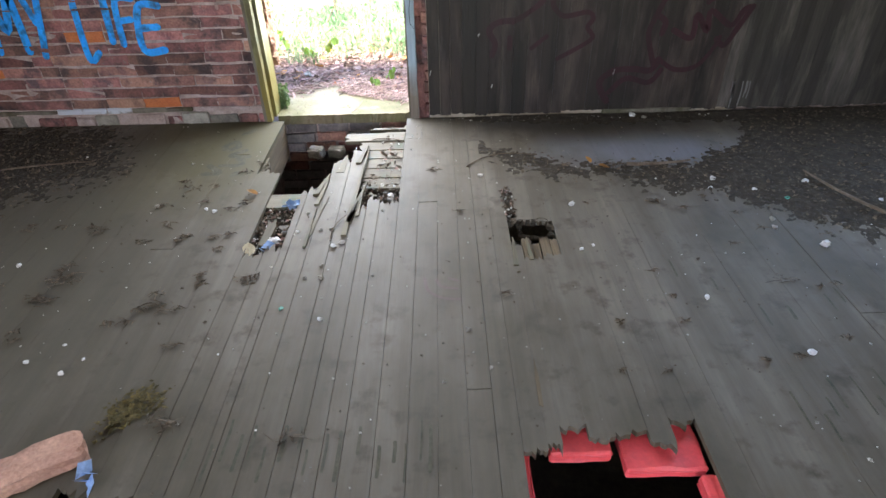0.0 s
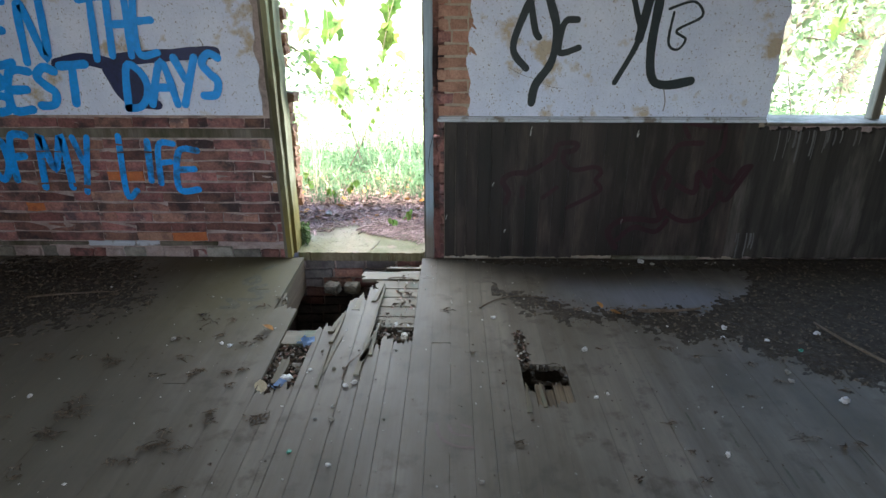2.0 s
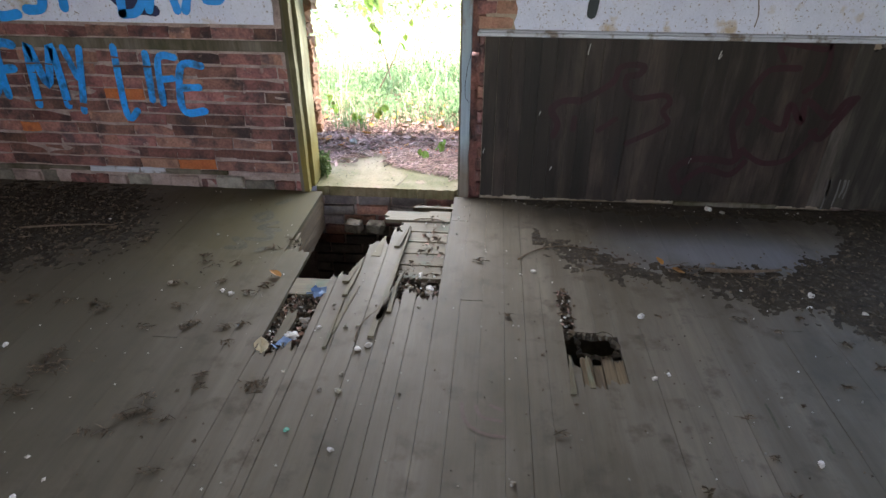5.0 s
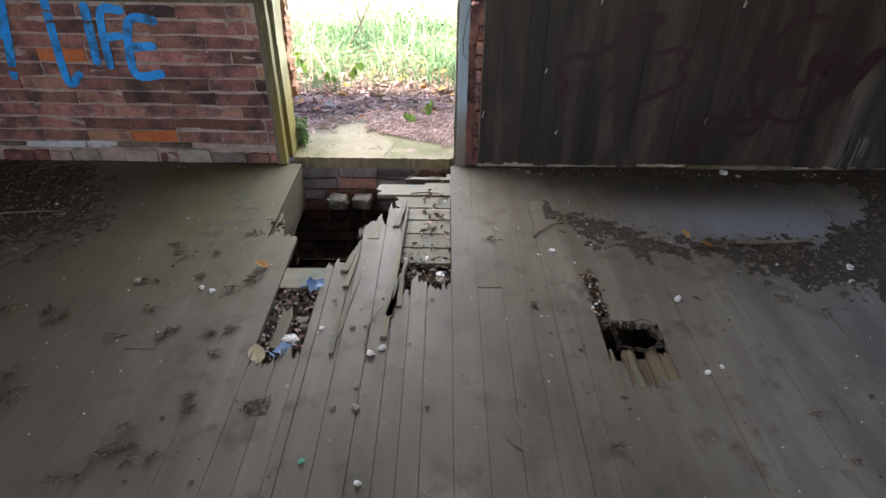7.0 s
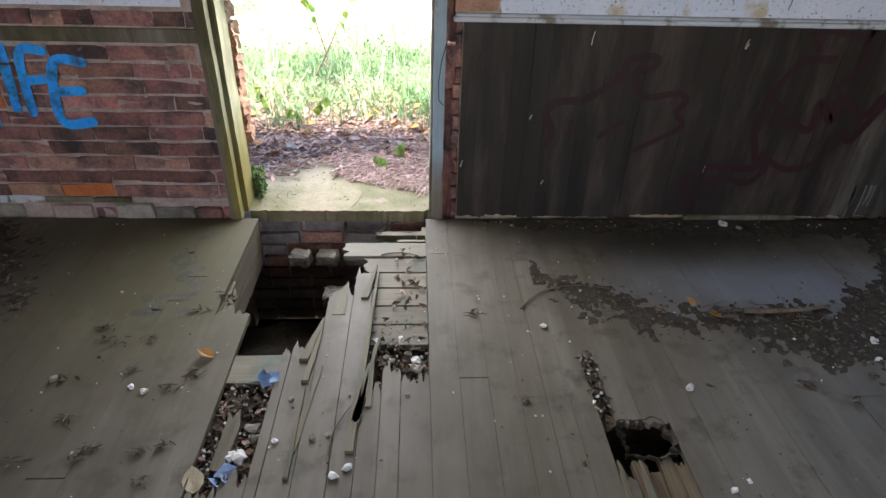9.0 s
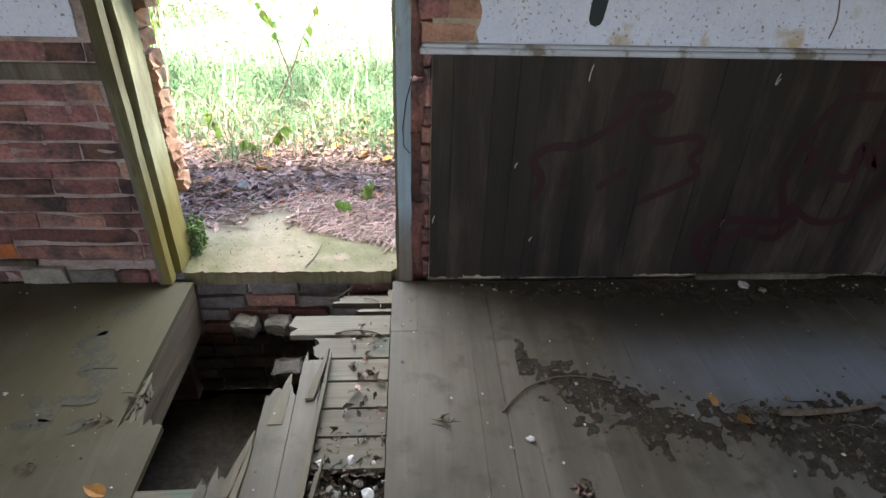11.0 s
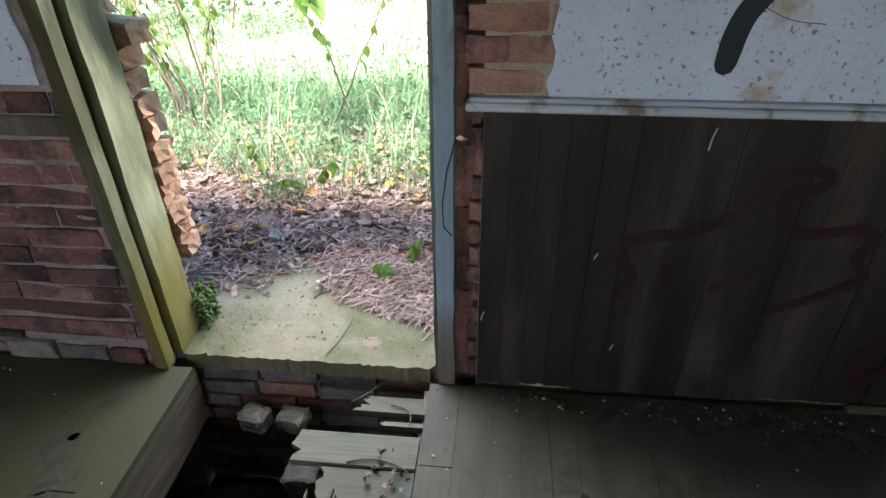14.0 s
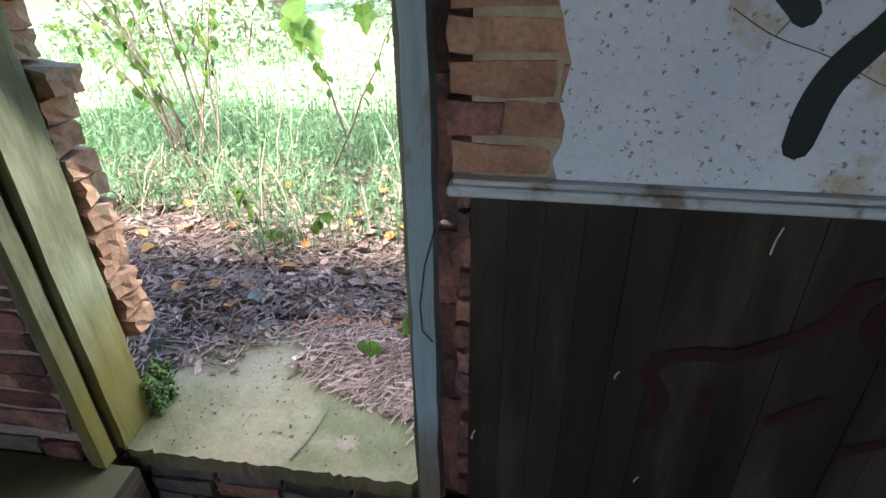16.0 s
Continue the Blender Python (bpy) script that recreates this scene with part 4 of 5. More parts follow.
        if r < 0.55:
            bits.append(fleck(rng, rng.uniform(0.006, 0.024), at, 0.9))
        elif r < 0.8:
            drybits.append(fleck(rng, rng.uniform(0.006, 0.02), at, 0.9))
        else:
            chips.append(moved(lump(rng, rng.uniform(0.004, 0.011)), at))
thing("floor_crumbs", "dark crumbs of soil and rotten wood scattered on the floor", "debris", kind="stuff", data=mesh_of("floor_crumbs", *gather(bits), "bits"))
thing("plaster_crumbs", "pale crumbs of fallen plaster scattered on the floor", "debris", kind="stuff", data=mesh_of("plaster_crumbs", *gather(chips), "chip"))
thing("dry_leaf_scraps", "dry brown leaf scraps in the broken floor", "debris", kind="stuff", data=mesh_of("dry_leaf_scraps", *gather(drybits), "litter"))


def stone(x, y, z, r, seed, material="stone", label="small grey stone lying on the dusty floorboards", group="stones on the floor", flat=0.65):
    ob = thing("stone", label, "stone", group, data=stone_mesh("stone", r, seed, material, flat))
    ob.matrix_basis = pose(x, y, z + r * flat * 0.62, 0, 0, seed * 47)


LUMPS = [(0.74, 2.49, 0.021, "white"), (-0.26, 2.78, 0.02, "white"), (-0.20, 2.62, 0.03, "stone"), (-0.715, 2.36, 0.026, "stone"), (-0.76, 2.25, 0.03, "white"), (-0.31, 2.68, 0.018, "stone"), (-0.23, 2.70, 0.02, "stone"),
         (1.82, 2.08, 0.028, "white"), (1.68, 2.30, 0.02, "stone"), (1.66, 2.23, 0.018, "stone"), (1.72, 2.59, 0.017, "white"), (2.02, 2.66, 0.024, "white"), (1.15, 1.73, 0.015, "white"), (0.77, 2.12, 0.011, "white"),
         (1.41, 1.41, 0.018, "white"), (0.17, 1.57, 0.013, "stone"), (0.24, 1.37, 0.011, "stone"), (1.35, 3.6, 0.03, "white"), (1.42, 3.57, 0.02, "stone")]
MORE = [(-0.70, 2.32, 0.022, "stone"), (-0.73, 2.25, 0.03, "white"), (-0.20, 2.66, 0.026, "white"), (-0.35, 2.77, 0.02, "white"), (-0.29, 2.66, 0.018, "stone"), (-0.19, 2.77, 0.014, "white"), (-0.36, 2.64, 0.014, "stone"), (-0.47, 2.31, 0.014, "stone"), (-0.61, 2.46, 0.012, "stone"), (-0.52, 2.30, 0.016, "stone"), (-0.44, 2.16, 0.02, "white"), (-0.63, 2.29, 0.012, "white"), (-1.42, 2.56, 0.018, "stone"), (-0.23, 2.47, 0.012, "stone"), (0.29, 2.82, 0.016, "white"), (0.71, 2.09, 0.014, "white"), (1.55, 2.72, 0.02, "white"),
        (-0.53, 1.92, 0.014, "stone"), (-0.46, 1.92, 0.018, "stone"), (-0.42, 1.65, 0.014, "white"), (-0.47, 2.01, 0.013, "stone"), (-1.48, 1.45, 0.014, "white"), (-1.32, 1.39, 0.013, "white"), (-0.40, 2.19, 0.018, "white"),
        (-1.86, 2.06, 0.016, "white"), (-1.15, 2.52, 0.014, "white"), (-1.10, 2.50, 0.017, "white"), (1.50, 2.62, 0.016, "white"), (2.3, 2.45, 0.02, "white"), (2.2, 2.1, 0.018, "stone")]
for i, (x, y, r, m) in enumerate(LUMPS + MORE):
    z = 0.0 if on_floor(x, y) else -0.03
    stone(x, y, z, r, i + 1, m, "pale plaster lump lying on the floorboards" if m == "white" else "small grey stone lying on the dusty floorboards", "plaster lumps on the floor" if m == "white" else "stones on the floor")


def curled_leaf(x, y, z, size, turn, label, material="leaf_orange"):
    v, f = broad_leaf(size, 0.5, -0.25, False)
    ob = thing("fallen_leaf", label, "leaf", "fallen leaves", data=mesh_of("fallen_leaf", v, f, material))
    ob.matrix_basis = pose(x, y, z, 8, 12, turn)


curled_leaf(-0.92, 2.66, 0.006, 0.06, 80, "curled orange-brown leaf beside the pit")
curled_leaf(-0.83, 2.13, -0.02, 0.075, 20, "yellowed dry leaf on rubbish in the broken floor", "straw")
curled_leaf(1.02, 2.86, 0.012, 0.07, 100, "curled orange-brown leaf by the dirt drift")
curled_leaf(0.93, 2.93, 0.012, 0.05, 30, "curled orange-brown leaf by the dirt drift")


def twig(pts, r, label, material="bark", name="twig"):
    v, f = tube(pts, [r * (1 - 0.5 * i / (len(pts) - 1)) for i in range(len(pts))], 6)
    thing(name, label, "twig", "twigs on the floor", data=mesh_of(name, v, f, material, True))


def arc(x0, y0, x1, y1, z, bow, n=7):
    d = Vector((x1 - x0, y1 - y0, 0))
    s = Vector((-d.y, d.x, 0))
    return [Vector((x0, y0, z)) + d * (i / n) + s * bow * 4 * (i / n) * (1 - i / n) + Vector((0, 0, 0.003 * noise.noise((i * 1.7, x0 * 9, 0)))) for i in range(n + 1)]


twig(arc(0.22, 2.93, 0.62, 3.06, 0.006, 0.2), 0.004, "thin curved twig on the floorboards")
twig(arc(1.13, 2.90, 1.50, 2.93, 0.014, -0.04), 0.012, "short brown stick at the edge of the dirt")
twig(arc(2.25, 2.25, 2.05, 2.75, 0.03, 0.05), 0.01, "pale stick lying across the dirt")
twig(arc(-2.5, 3.0, -2.0, 3.08, 0.02, 0.03), 0.007, "dry stick lying on the dark soil")
twig(arc(-0.46, 2.20, -0.41, 2.42, 0.012, 0.1), 0.004, "thin twig on the broken boards")
twig(arc(-0.36, 3.33, -0.17, 3.31, 0.002, 0.15), 0.004, "thin twig on the cross planks")
twig(arc(-0.27, 3.58, -0.20, 3.50, -0.024, 0.3), 0.003, "thin bent twig on the slats")
twig(arc(-0.31, 3.75, -0.42, 3.61, -0.06, 0.06), 0.004, "dark root hanging below the doorstep")
fibres = []
for x, y, r, count in ((-1.62, 1.95, 0.09, 60), (-1.64, 1.81, 0.05, 40), (-0.77, 1.92, 0.05, 40), (-1.11, 1.75, 0.07, 25), (-0.96, 2.58, 0.04, 20), (-1.03, 2.26, 0.03, 16), (-1.17, 2.27, 0.03, 14), (1.15, 2.5, 0.035, 16),
                       (1.51, 1.83, 0.05, 20), (-0.85, 1.15, 0.06, 30), (-0.43, 1.08, 0.05, 26), (0.03, 2.9, 0.03, 12), (1.02, 2.9, 0.08, 60), (1.3, 2.88, 0.1, 60), (-1.3, 2.75, 0.06, 20),
                       *((rng.uniform(-2.3, -0.95), rng.uniform(1.2, 3.1), rng.uniform(0.015, 0.035), 12) for _ in range(48)), *((rng.uniform(0.1, 2.1), rng.uniform(1.2, 2.6), rng.uniform(0.012, 0.025), 9) for _ in range(22))):
    for _ in range(count):
        a, q = rng.uniform(0, 6.3), rng.gauss(0, 0.55)
        at = Vector((x + r * q, y + r * 0.6 * rng.gauss(0, 0.55), 0.004 + rng.uniform(0, 0.008)))
        if rng.random() < 0.5:
            fibres.append(fleck(rng, rng.uniform(0.005, 0.018), at, 0.7, 0.4))
        else:
            d = Vector((math.cos(a), math.sin(a) * 0.6, rng.uniform(-0.1, 0.15))) * rng.uniform(0.01, 0.035)
            fibres.append(tube([at - d, at + Vector((0, 0, 0.004)), at + d], [0.001, 0.0022, 0.001], 3))
thing("fibre_clumps", "small dark clumps of plant fibre on the dusty boards", "debris", kind="stuff", data=mesh_of("fibre_clumps", *gather(fibres), "bits"))
for i, (x, y) in enumerate(((-0.59, 1.72), (1.85, 2.5))):
    thing("glass_shard", "small green glass shard on the floorboards", "glass", "green shards", data=stone_mesh("glass_shard", 0.02 - 0.006 * (i == 0), 90 + i, "shard", 0.4)).matrix_basis = pose(x, y, 0.006, 0, 0, 40 * i)
# a crack left by a missing sliver of board
thing("floor_sliver", "dark rotten sliver set in the floorboards", "board", data=slab_mesh("floor_sliver", [(0.388, 1.20), (0.402, 1.19), (0.405, 1.33), (0.398, 1.42), (0.392, 1.34)], 0.0005, 0.0035, "rotten"))

scrap = thing("wrapper", "crumpled blue wrapper among the rubbish in the floor", "litter", "wrappers", data=mesh_of("wrapper", *gather([fleck(random.Random(s), 0.035, (0.02 * s, 0.012 * (s % 2), 0.004 * s), 0.9, 0.7) for s in range(4)]), "scrap"))
scrap.matrix_basis = pose(-0.745, 2.545, -0.005)
copy_thing(scrap, pose(-0.765, 2.13, -0.02, 0, 0, 70))
copy_thing(scrap, pose(-0.99, 0.93, 0.006, 0, 0, 120))

brick_bit = thing("brick_fragment", "broken pinkish brick lying beside a hole in the floor", "brick", data=box_mesh("brick_fragment", -0.12, 0.12, -0.055, 0.055, 0, 0.07, "brick_pale", 0.012, 0.006, 3, 4))
brick_bit.matrix_basis = pose(-1.16, 0.99, 0.001, 0, 0, 32)
heap = []
for i in range(420):
    u, v = rng.gauss(0, 0.4), rng.gauss(0, 0.4)
    at = (-0.99 + 0.09 * u + 0.05 * v, 1.225 + 0.105 * v, 0.003)
    heap.append(moved(lump(rng, rng.uniform(0.003, 0.011), 0.35), at) if i % 3 else fleck(rng, rng.uniform(0.006, 0.02), at, 0.4))
verts, faces = gather(heap)
thing("rotten_heap", "ochre-brown rotten wood fibre on the floorboards", "debris", kind="stuff", data=mesh_of("rotten_heap", verts, faces, "ochre"))

# red boards seen in the broken floor
for x0, x1, y0, y1, z in ((0.40, 0.60, 1.03, 1.16, -0.03), (0.63, 0.88, 0.97, 1.16, -0.032), (0.30, 0.335, 0.80, 1.05, -0.03), (0.845, 0.90, 0.6, 0.95, -0.034)):
    ob = thing("red_board", "broken bright red board beneath the rotted floor", "board", "red boards", data=box_mesh("red_board", x0, x1, y0, y1, z - 0.05, z, "red", 0.006, 0.003, 3, x0))

# rubble in the pit
for i, (x, y, z, w, d, h, m) in enumerate(((-0.80, 3.66, -0.27, 0.10, 0.08, 0.075, "stone"), (-0.66, 3.67, -0.27, 0.11, 0.08, 0.07, "stone"), (-0.62, 3.56, -0.45, 0.12, 0.1, 0.08, "stone"), (-0.4, 3.58, -0.4, 0.14, 0.1, 0.08, "stone"))):
    ob = thing("rubble_block", "rough block of rubble in the pit under the floor", "rubble", "pit rubble", data=box_mesh("rubble_block", -w / 2, w / 2, -d / 2, d / 2, 0, h, m, 0.01, 0.006, 3, i))
    ob.matrix_basis = pose(x, y, z, 0, 0, (i * 37) % 30 - 15)

# ---- graffiti ----
GLYPH = {
    "A": (((0, 0), (0.45, 1), (0.95, 0)), ((0.15, 0.4), (0.8, 0.4))), "B": (((0, 0), (0.08, 1), (0.6, 0.95), (0.7, 0.72), (0.15, 0.52), (0.8, 0.38), (0.75, 0.05), (0, 0)),),
    "D": (((0, 0), (0.1, 1), (0.65, 0.8), (0.8, 0.4), (0.5, 0.05), (0, 0)),), "E": (((0.75, 0.98), (0.1, 0.95), (0, 0.02), (0.7, 0.0)), ((0.05, 0.5), (0.6, 0.52))),
    "F": (((0.75, 1), (0.05, 0.95), (0.0, 0)), ((0.05, 0.52), (0.55, 0.55))), "H": (((0.05, 1), (0, 0)), ((0.7, 1), (0.7, 0)), ((0, 0.5), (0.7, 0.52))),
    "I": (((0.2, 0.95), (0.2, 0)),), "L": (((0.05, 1), (0.05, 0.05), (0.6, 0.12)),), "M": (((0, 0), (0.1, 1), (0.42, 0.35), (0.75, 1), (0.85, 0)),), "N": (((0, 0), (0.05, 1), (0.65, 0.05), (0.7, 1)),),
    "O": (((0.4, 1), (0.05, 0.7), (0.05, 0.3), (0.4, 0), (0.75, 0.3), (0.7, 0.75), (0.4, 1)),), "S": (((0.7, 0.9), (0.35, 1), (0.1, 0.78), (0.35, 0.55), (0.65, 0.35), (0.55, 0.05), (0.1, 0.02)),),
    "T": (((0, 0.95), (0.85, 1)), ((0.42, 0.97), (0.38, 0))), "V": (((0, 1), (0.4, 0), (0.75, 1)),), "Y": (((0, 1), (0.38, 0.5)), ((0.75, 1), (0.3, -0.1))), "C": (((0.7, 0.95), (0.3, 1), (0.05, 0.5), (0.15, 0.1), (0.7, 0.05)),),
}


def smooth_line(pts, n=6):
    if len(pts) < 3:
        return [Vector(pts[0]).lerp(Vector(pts[1]), i / n) for i in range(n + 1)]
    p = [Vector(q) for q in pts]
    p = [p[0]] + p + [p[-1]]
    out = []
    for i in range(1, len(p) - 2):
        for k in range(n):
            t = k / n
            out.append(0.5 * (2 * p[i] + (p[i + 1] - p[i - 1]) * t + (2 * p[i - 1] - 5 * p[i] + 4 * p[i + 1] - p[i + 2]) * t * t + (3 * p[i] - p[i - 1] - 3 * p[i + 1] + p[i + 2]) * t ** 3))
    return out + [p[-2]]


def ribbon(pts, width, y):
    """A painted stroke with rounded ends on the wall plane y."""
    line = smooth_line(pts)
    verts, faces = [], []
    for i, p in enumerate(line):
        d = line[min(i + 1, len(line) - 1)] - line[max(i - 1, 0)]
        s = Vector((-d.y, d.x)).normalized() if d.length else Vector((1, 0))
        w = width * (1 + 0.16 * noise.noise((p.x * 14, p.y * 14, width * 50))) / 2
        verts += [Vector((p.x - s.x * w, y, p.y - s.y * w)), Vector((p.x + s.x * w, y, p.y + s.y * w))]
        if i:
            a = 2 * i
            faces.append((a - 2, a - 1, a + 1, a))
    for end in (line[0], line[-1]):
        o = len(verts)
        verts += [Vector((end.x + math.cos(k * 0.785) * width * 0.5, y - 0.0004, end.y + math.sin(k * 0.785) * width * 0.5)) for k in range(8)]
        faces.append(tuple(range(o, o + 8)))
    return verts, faces


def graffiti(label, strokes, material):
    ob = thing("graffiti", label, "graffiti", "spray-painted writing")
    for i, (s, w, y) in enumerate(strokes):
        part("paint_stroke", mesh_of("paint_stroke", *ribbon(s, w * (1.2 if material == "maroon" else 1.0), y - 0.00025 * i), material), ob)
    return ob


def lettering(text, x, z, w, h, pitch, width, y, slope=0.0):
    out = []
    for i, ch in enumerate(text):
        for s in GLYPH.get(ch, ()):
            out.append(([(x + i * pitch + q[0] * w + q[1] * 0.02, z + slope * i + q[1] * h) for q in s], width, y))
    return out


WALL_Y, BRICK_Y, PANEL_Y = 3.6815, 3.684, 3.6635
graffiti("navy filled arrow shape sprayed on white plaster", [([(-2.42, 1.30), (-2.25, 1.33), (-2.05, 1.29)], 0.075, WALL_Y), ([(-2.02, 1.33), (-1.62, 1.36), (-1.42, 1.37)], 0.075, WALL_Y),
         ([(-2.10, 1.28), (-2.05, 1.15), (-1.96, 1.06)], 0.09, WALL_Y), ([(-2.0, 1.27), (-1.96, 1.16), (-1.90, 1.08)], 0.10, WALL_Y), ([(-1.92, 1.25), (-1.88, 1.14), (-1.86, 1.06)], 0.08, WALL_Y), ([(-1.97, 1.06), (-1.83, 1.05)], 0.06, WALL_Y)], "navy")
graffiti("blue spray-painted words HAVE BEEN THE on plaster", lettering("BE", -3.02, 1.80, 0.17, 0.28, 0.21, 0.045, WALL_Y - 0.002) + lettering("HAVE", -2.42, 1.79, 0.19, 0.28, 0.25, 0.045, WALL_Y - 0.002)
         + lettering("EEN", -3.07, 1.31, 0.2, 0.36, 0.235, 0.05, WALL_Y - 0.002) + lettering("THE", -2.22, 1.33, 0.17, 0.36, 0.165, 0.045, WALL_Y - 0.002, 0.02), "blue")
graffiti("blue spray-painted words BEST DAYS on plaster", lettering("BEST", -2.95, 1.0, 0.19, 0.24, 0.175, 0.055, WALL_Y - 0.003, 0.02) + lettering("DAYS", -2.02, 1.03, 0.17, 0.26, 0.16, 0.05, WALL_Y - 0.003, 0.025), "blue")
graffiti("blue spray-painted words OF MY LIFE on brick", lettering("OF", -3.03, 0.55, 0.15, 0.30, 0.15, 0.05, BRICK_Y) + lettering("M", -2.70, 0.50, 0.22, 0.35, 0.2, 0.05, BRICK_Y) + lettering("Y", -2.46, 0.50, 0.13, 0.34, 0.2, 0.042, BRICK_Y)
         + lettering("L", -2.16, 0.43, 0.13, 0.42, 0.15, 0.042, BRICK_Y) + lettering("I", -2.0, 0.55, 0.16, 0.28, 0.15, 0.045, BRICK_Y) + lettering("F", -1.905, 0.53, 0.14, 0.27, 0.15, 0.042, BRICK_Y)
         + lettering("E", -1.79, 0.49, 0.19, 0.27, 0.15, 0.045, BRICK_Y), "blue_brick")
graffiti("black spray-painted letters M C on plaster", [([(0.505, 1.28), (0.42, 1.40), (0.49, 1.62), (0.515, 1.66)], 0.045, WALL_Y), ([(0.515, 1.66), (0.55, 1.50), (0.575, 1.46)], 0.04, WALL_Y),
         ([(0.585, 1.81), (0.625, 1.68), (0.68, 1.50), (0.66, 1.32), (0.57, 1.18), (0.55, 1.07)], 0.05, WALL_Y), ([(0.80, 1.56), (0.73, 1.55), (0.70, 1.45), (0.71, 1.37), (0.82, 1.40)], 0.04, WALL_Y)], "black")
graffiti("black spray-painted letters M B on plaster", [([(1.11, 1.71), (1.15, 1.60), (1.18, 1.45), (1.06, 1.195)], 0.035, WALL_Y), ([(1.18, 1.45), (1.23, 1.75), (1.26, 1.93), (1.28, 1.75), (1.26, 1.40), (1.29, 1.22), (1.38, 1.18), (1.53, 1.205)], 0.055, WALL_Y),
         ([(1.34, 1.62), (1.48, 1.66), (1.54, 1.58), (1.40, 1.50), (1.46, 1.45), (1.42, 1.39), (1.36, 1.43), (1.37, 1.60)], 0.016, WALL_Y)], "black")
graffiti("faded maroon scrawl sprayed across the dark boards", [
    ([(0.53, 0.62), (0.44, 0.61), (0.39, 0.56), (0.43, 0.48), (0.41, 0.41)], 0.03, PANEL_Y),
    ([(0.53, 0.61), (0.62, 0.66), (0.71, 0.73), (0.73, 0.80), (0.80, 0.82), (0.86, 0.81), (0.84, 0.77), (0.78, 0.76)], 0.028, PANEL_Y),
    ([(0.78, 0.76), (0.78, 0.70), (0.85, 0.64), (0.99, 0.66), (1.03, 0.62), (1.00, 0.57), (1.04, 0.51), (0.98, 0.46), (0.83, 0.38)], 0.026, PANEL_Y),
    ([(0.52, 0.52), (0.52, 0.45)], 0.025, PANEL_Y),
    ([(0.75, 0.52), (0.66, 0.45)], 0.025, PANEL_Y)], "maroon")
graffiti("faded maroon doodle, a round loop with a tail, on boards", [
    ([(1.18, 0.09), (1.12, 0.21), (1.20, 0.29), (1.33, 0.30), (1.44, 0.29), (1.48, 0.36)], 0.035, PANEL_Y),
    ([(1.48, 0.36), (1.60, 0.29), (1.73, 0.31), (1.81, 0.41), (1.84, 0.49)], 0.025, PANEL_Y),
    ([(1.19, 0.15), (1.29, 0.24), (1.44, 0.21), (1.51, 0.29)], 0.03, PANEL_Y),
    ([(1.45, 0.33), (1.39, 0.51), (1.41, 0.61), (1.46, 0.73), (1.52, 0.81), (1.66, 0.82)], 0.028, PANEL_Y),
    ([(1.57, 0.86), (1.53, 0.94), (1.61, 0.94), (1.77, 0.92), (1.78, 0.97), (1.80, 0.86), (1.79, 0.77), (1.72, 0.70)], 0.025, PANEL_Y),
    ([(1.54, 0.54), (1.66, 0.49), (1.67, 0.63), (1.75, 0.53), (1.75, 0.65), (1.89, 0.56), (1.95, 0.65), (2.00, 0.67)], 0.03, PANEL_Y),
    ([(2.00, 0.67), (1.94, 0.55), (1.88, 0.44), (1.82, 0.48)], 0.03, PANEL_Y),
    ([(1.43, 0.63), (1.48, 0.59), (1.47, 0.52)], 0.03, PANEL_Y)], "maroon")
for pts, w in (([(0.40, 1.285), (0.47, 1.245), (0.56, 1.215), (0.66, 1.17), (0.74, 1.16)], 0.0022), ([(0.47, 1.245), (0.50, 1.30), (0.49, 1.36)], 0.002), ([(0.95, 1.9), (1.05, 1.885), (1.18, 1.89), (1.30, 1.875)], 0.006), ([(1.42, 1.885), (1.6, 1.87), (1.75, 1.88)], 0.008), ([(1.37, 1.16), (1.39, 1.08), (1.385, 1.02)], 0.006)):
    part("crack", mesh_of("crack", *ribbon(pts, w, WALL_Y), "crack"), wall_right, "dark plaster crack")
for pts, w in (([(-2.9, 1.885), (-2.7, 1.88), (-2.5, 1.89)], 0.006), ([(-2.3, 1.885), (-2.05, 1.875), (-1.9, 1.88)], 0.008), ([(-1.8, 1.87), (-1.62, 1.88), (-1.42, 1.87), (-1.2, 1.88)], 0.016), ([(-1.5, 1.45), (-1.47, 1.36), (-1.49, 1.28)], 0.005)):
    part("crack", mesh_of("crack", *ribbon(pts, w, WALL_Y), "crack"), wall_left, "dark plaster crack")
for x, z, ln in ((0.563, 0.922, 0.055), (1.245, 0.90, 0.04), (0.02, 0.32, 0.03), (0.33, 0.55, 0.02), (1.21, 0.30, 0.03), (1.25, 0.88, 0.02), (0.42, 0.22, 0.02)):
    part("paint_drip", mesh_of("paint_drip", *ribbon([(x, z), (x - 0.006, z - ln * 0.5), (x - 0.008, z - ln)], 0.004, PANEL_Y), "white"), wall_right, "white paint drip")
arcs = []
for pts in ([(-0.007, 1.901), (0.012, 1.815), (0.074, 1.766), (0.147, 1.757)], [(0.045, 1.890), (0.066, 1.843), (0.132, 1.827)], [(0.098, 1.898), (0.137, 1.881)]):
    v, f = ribbon(pts, 0.014, 0.0)
    arcs.append(([Vector((p.x, p.z, 0.0022 - p.y)) for p in v], f))
swirl = thing("floor_scrawl", "faint red-brown curved marks on the floorboards", "graffiti")
for v, f in arcs:
    part("paint_stroke", mesh_of("paint_stroke", v, f, "floor_mark"), swirl)
tag = thing("floor_graffiti", "worn dark green spray marks on the dusty floorboards", "graffiti")
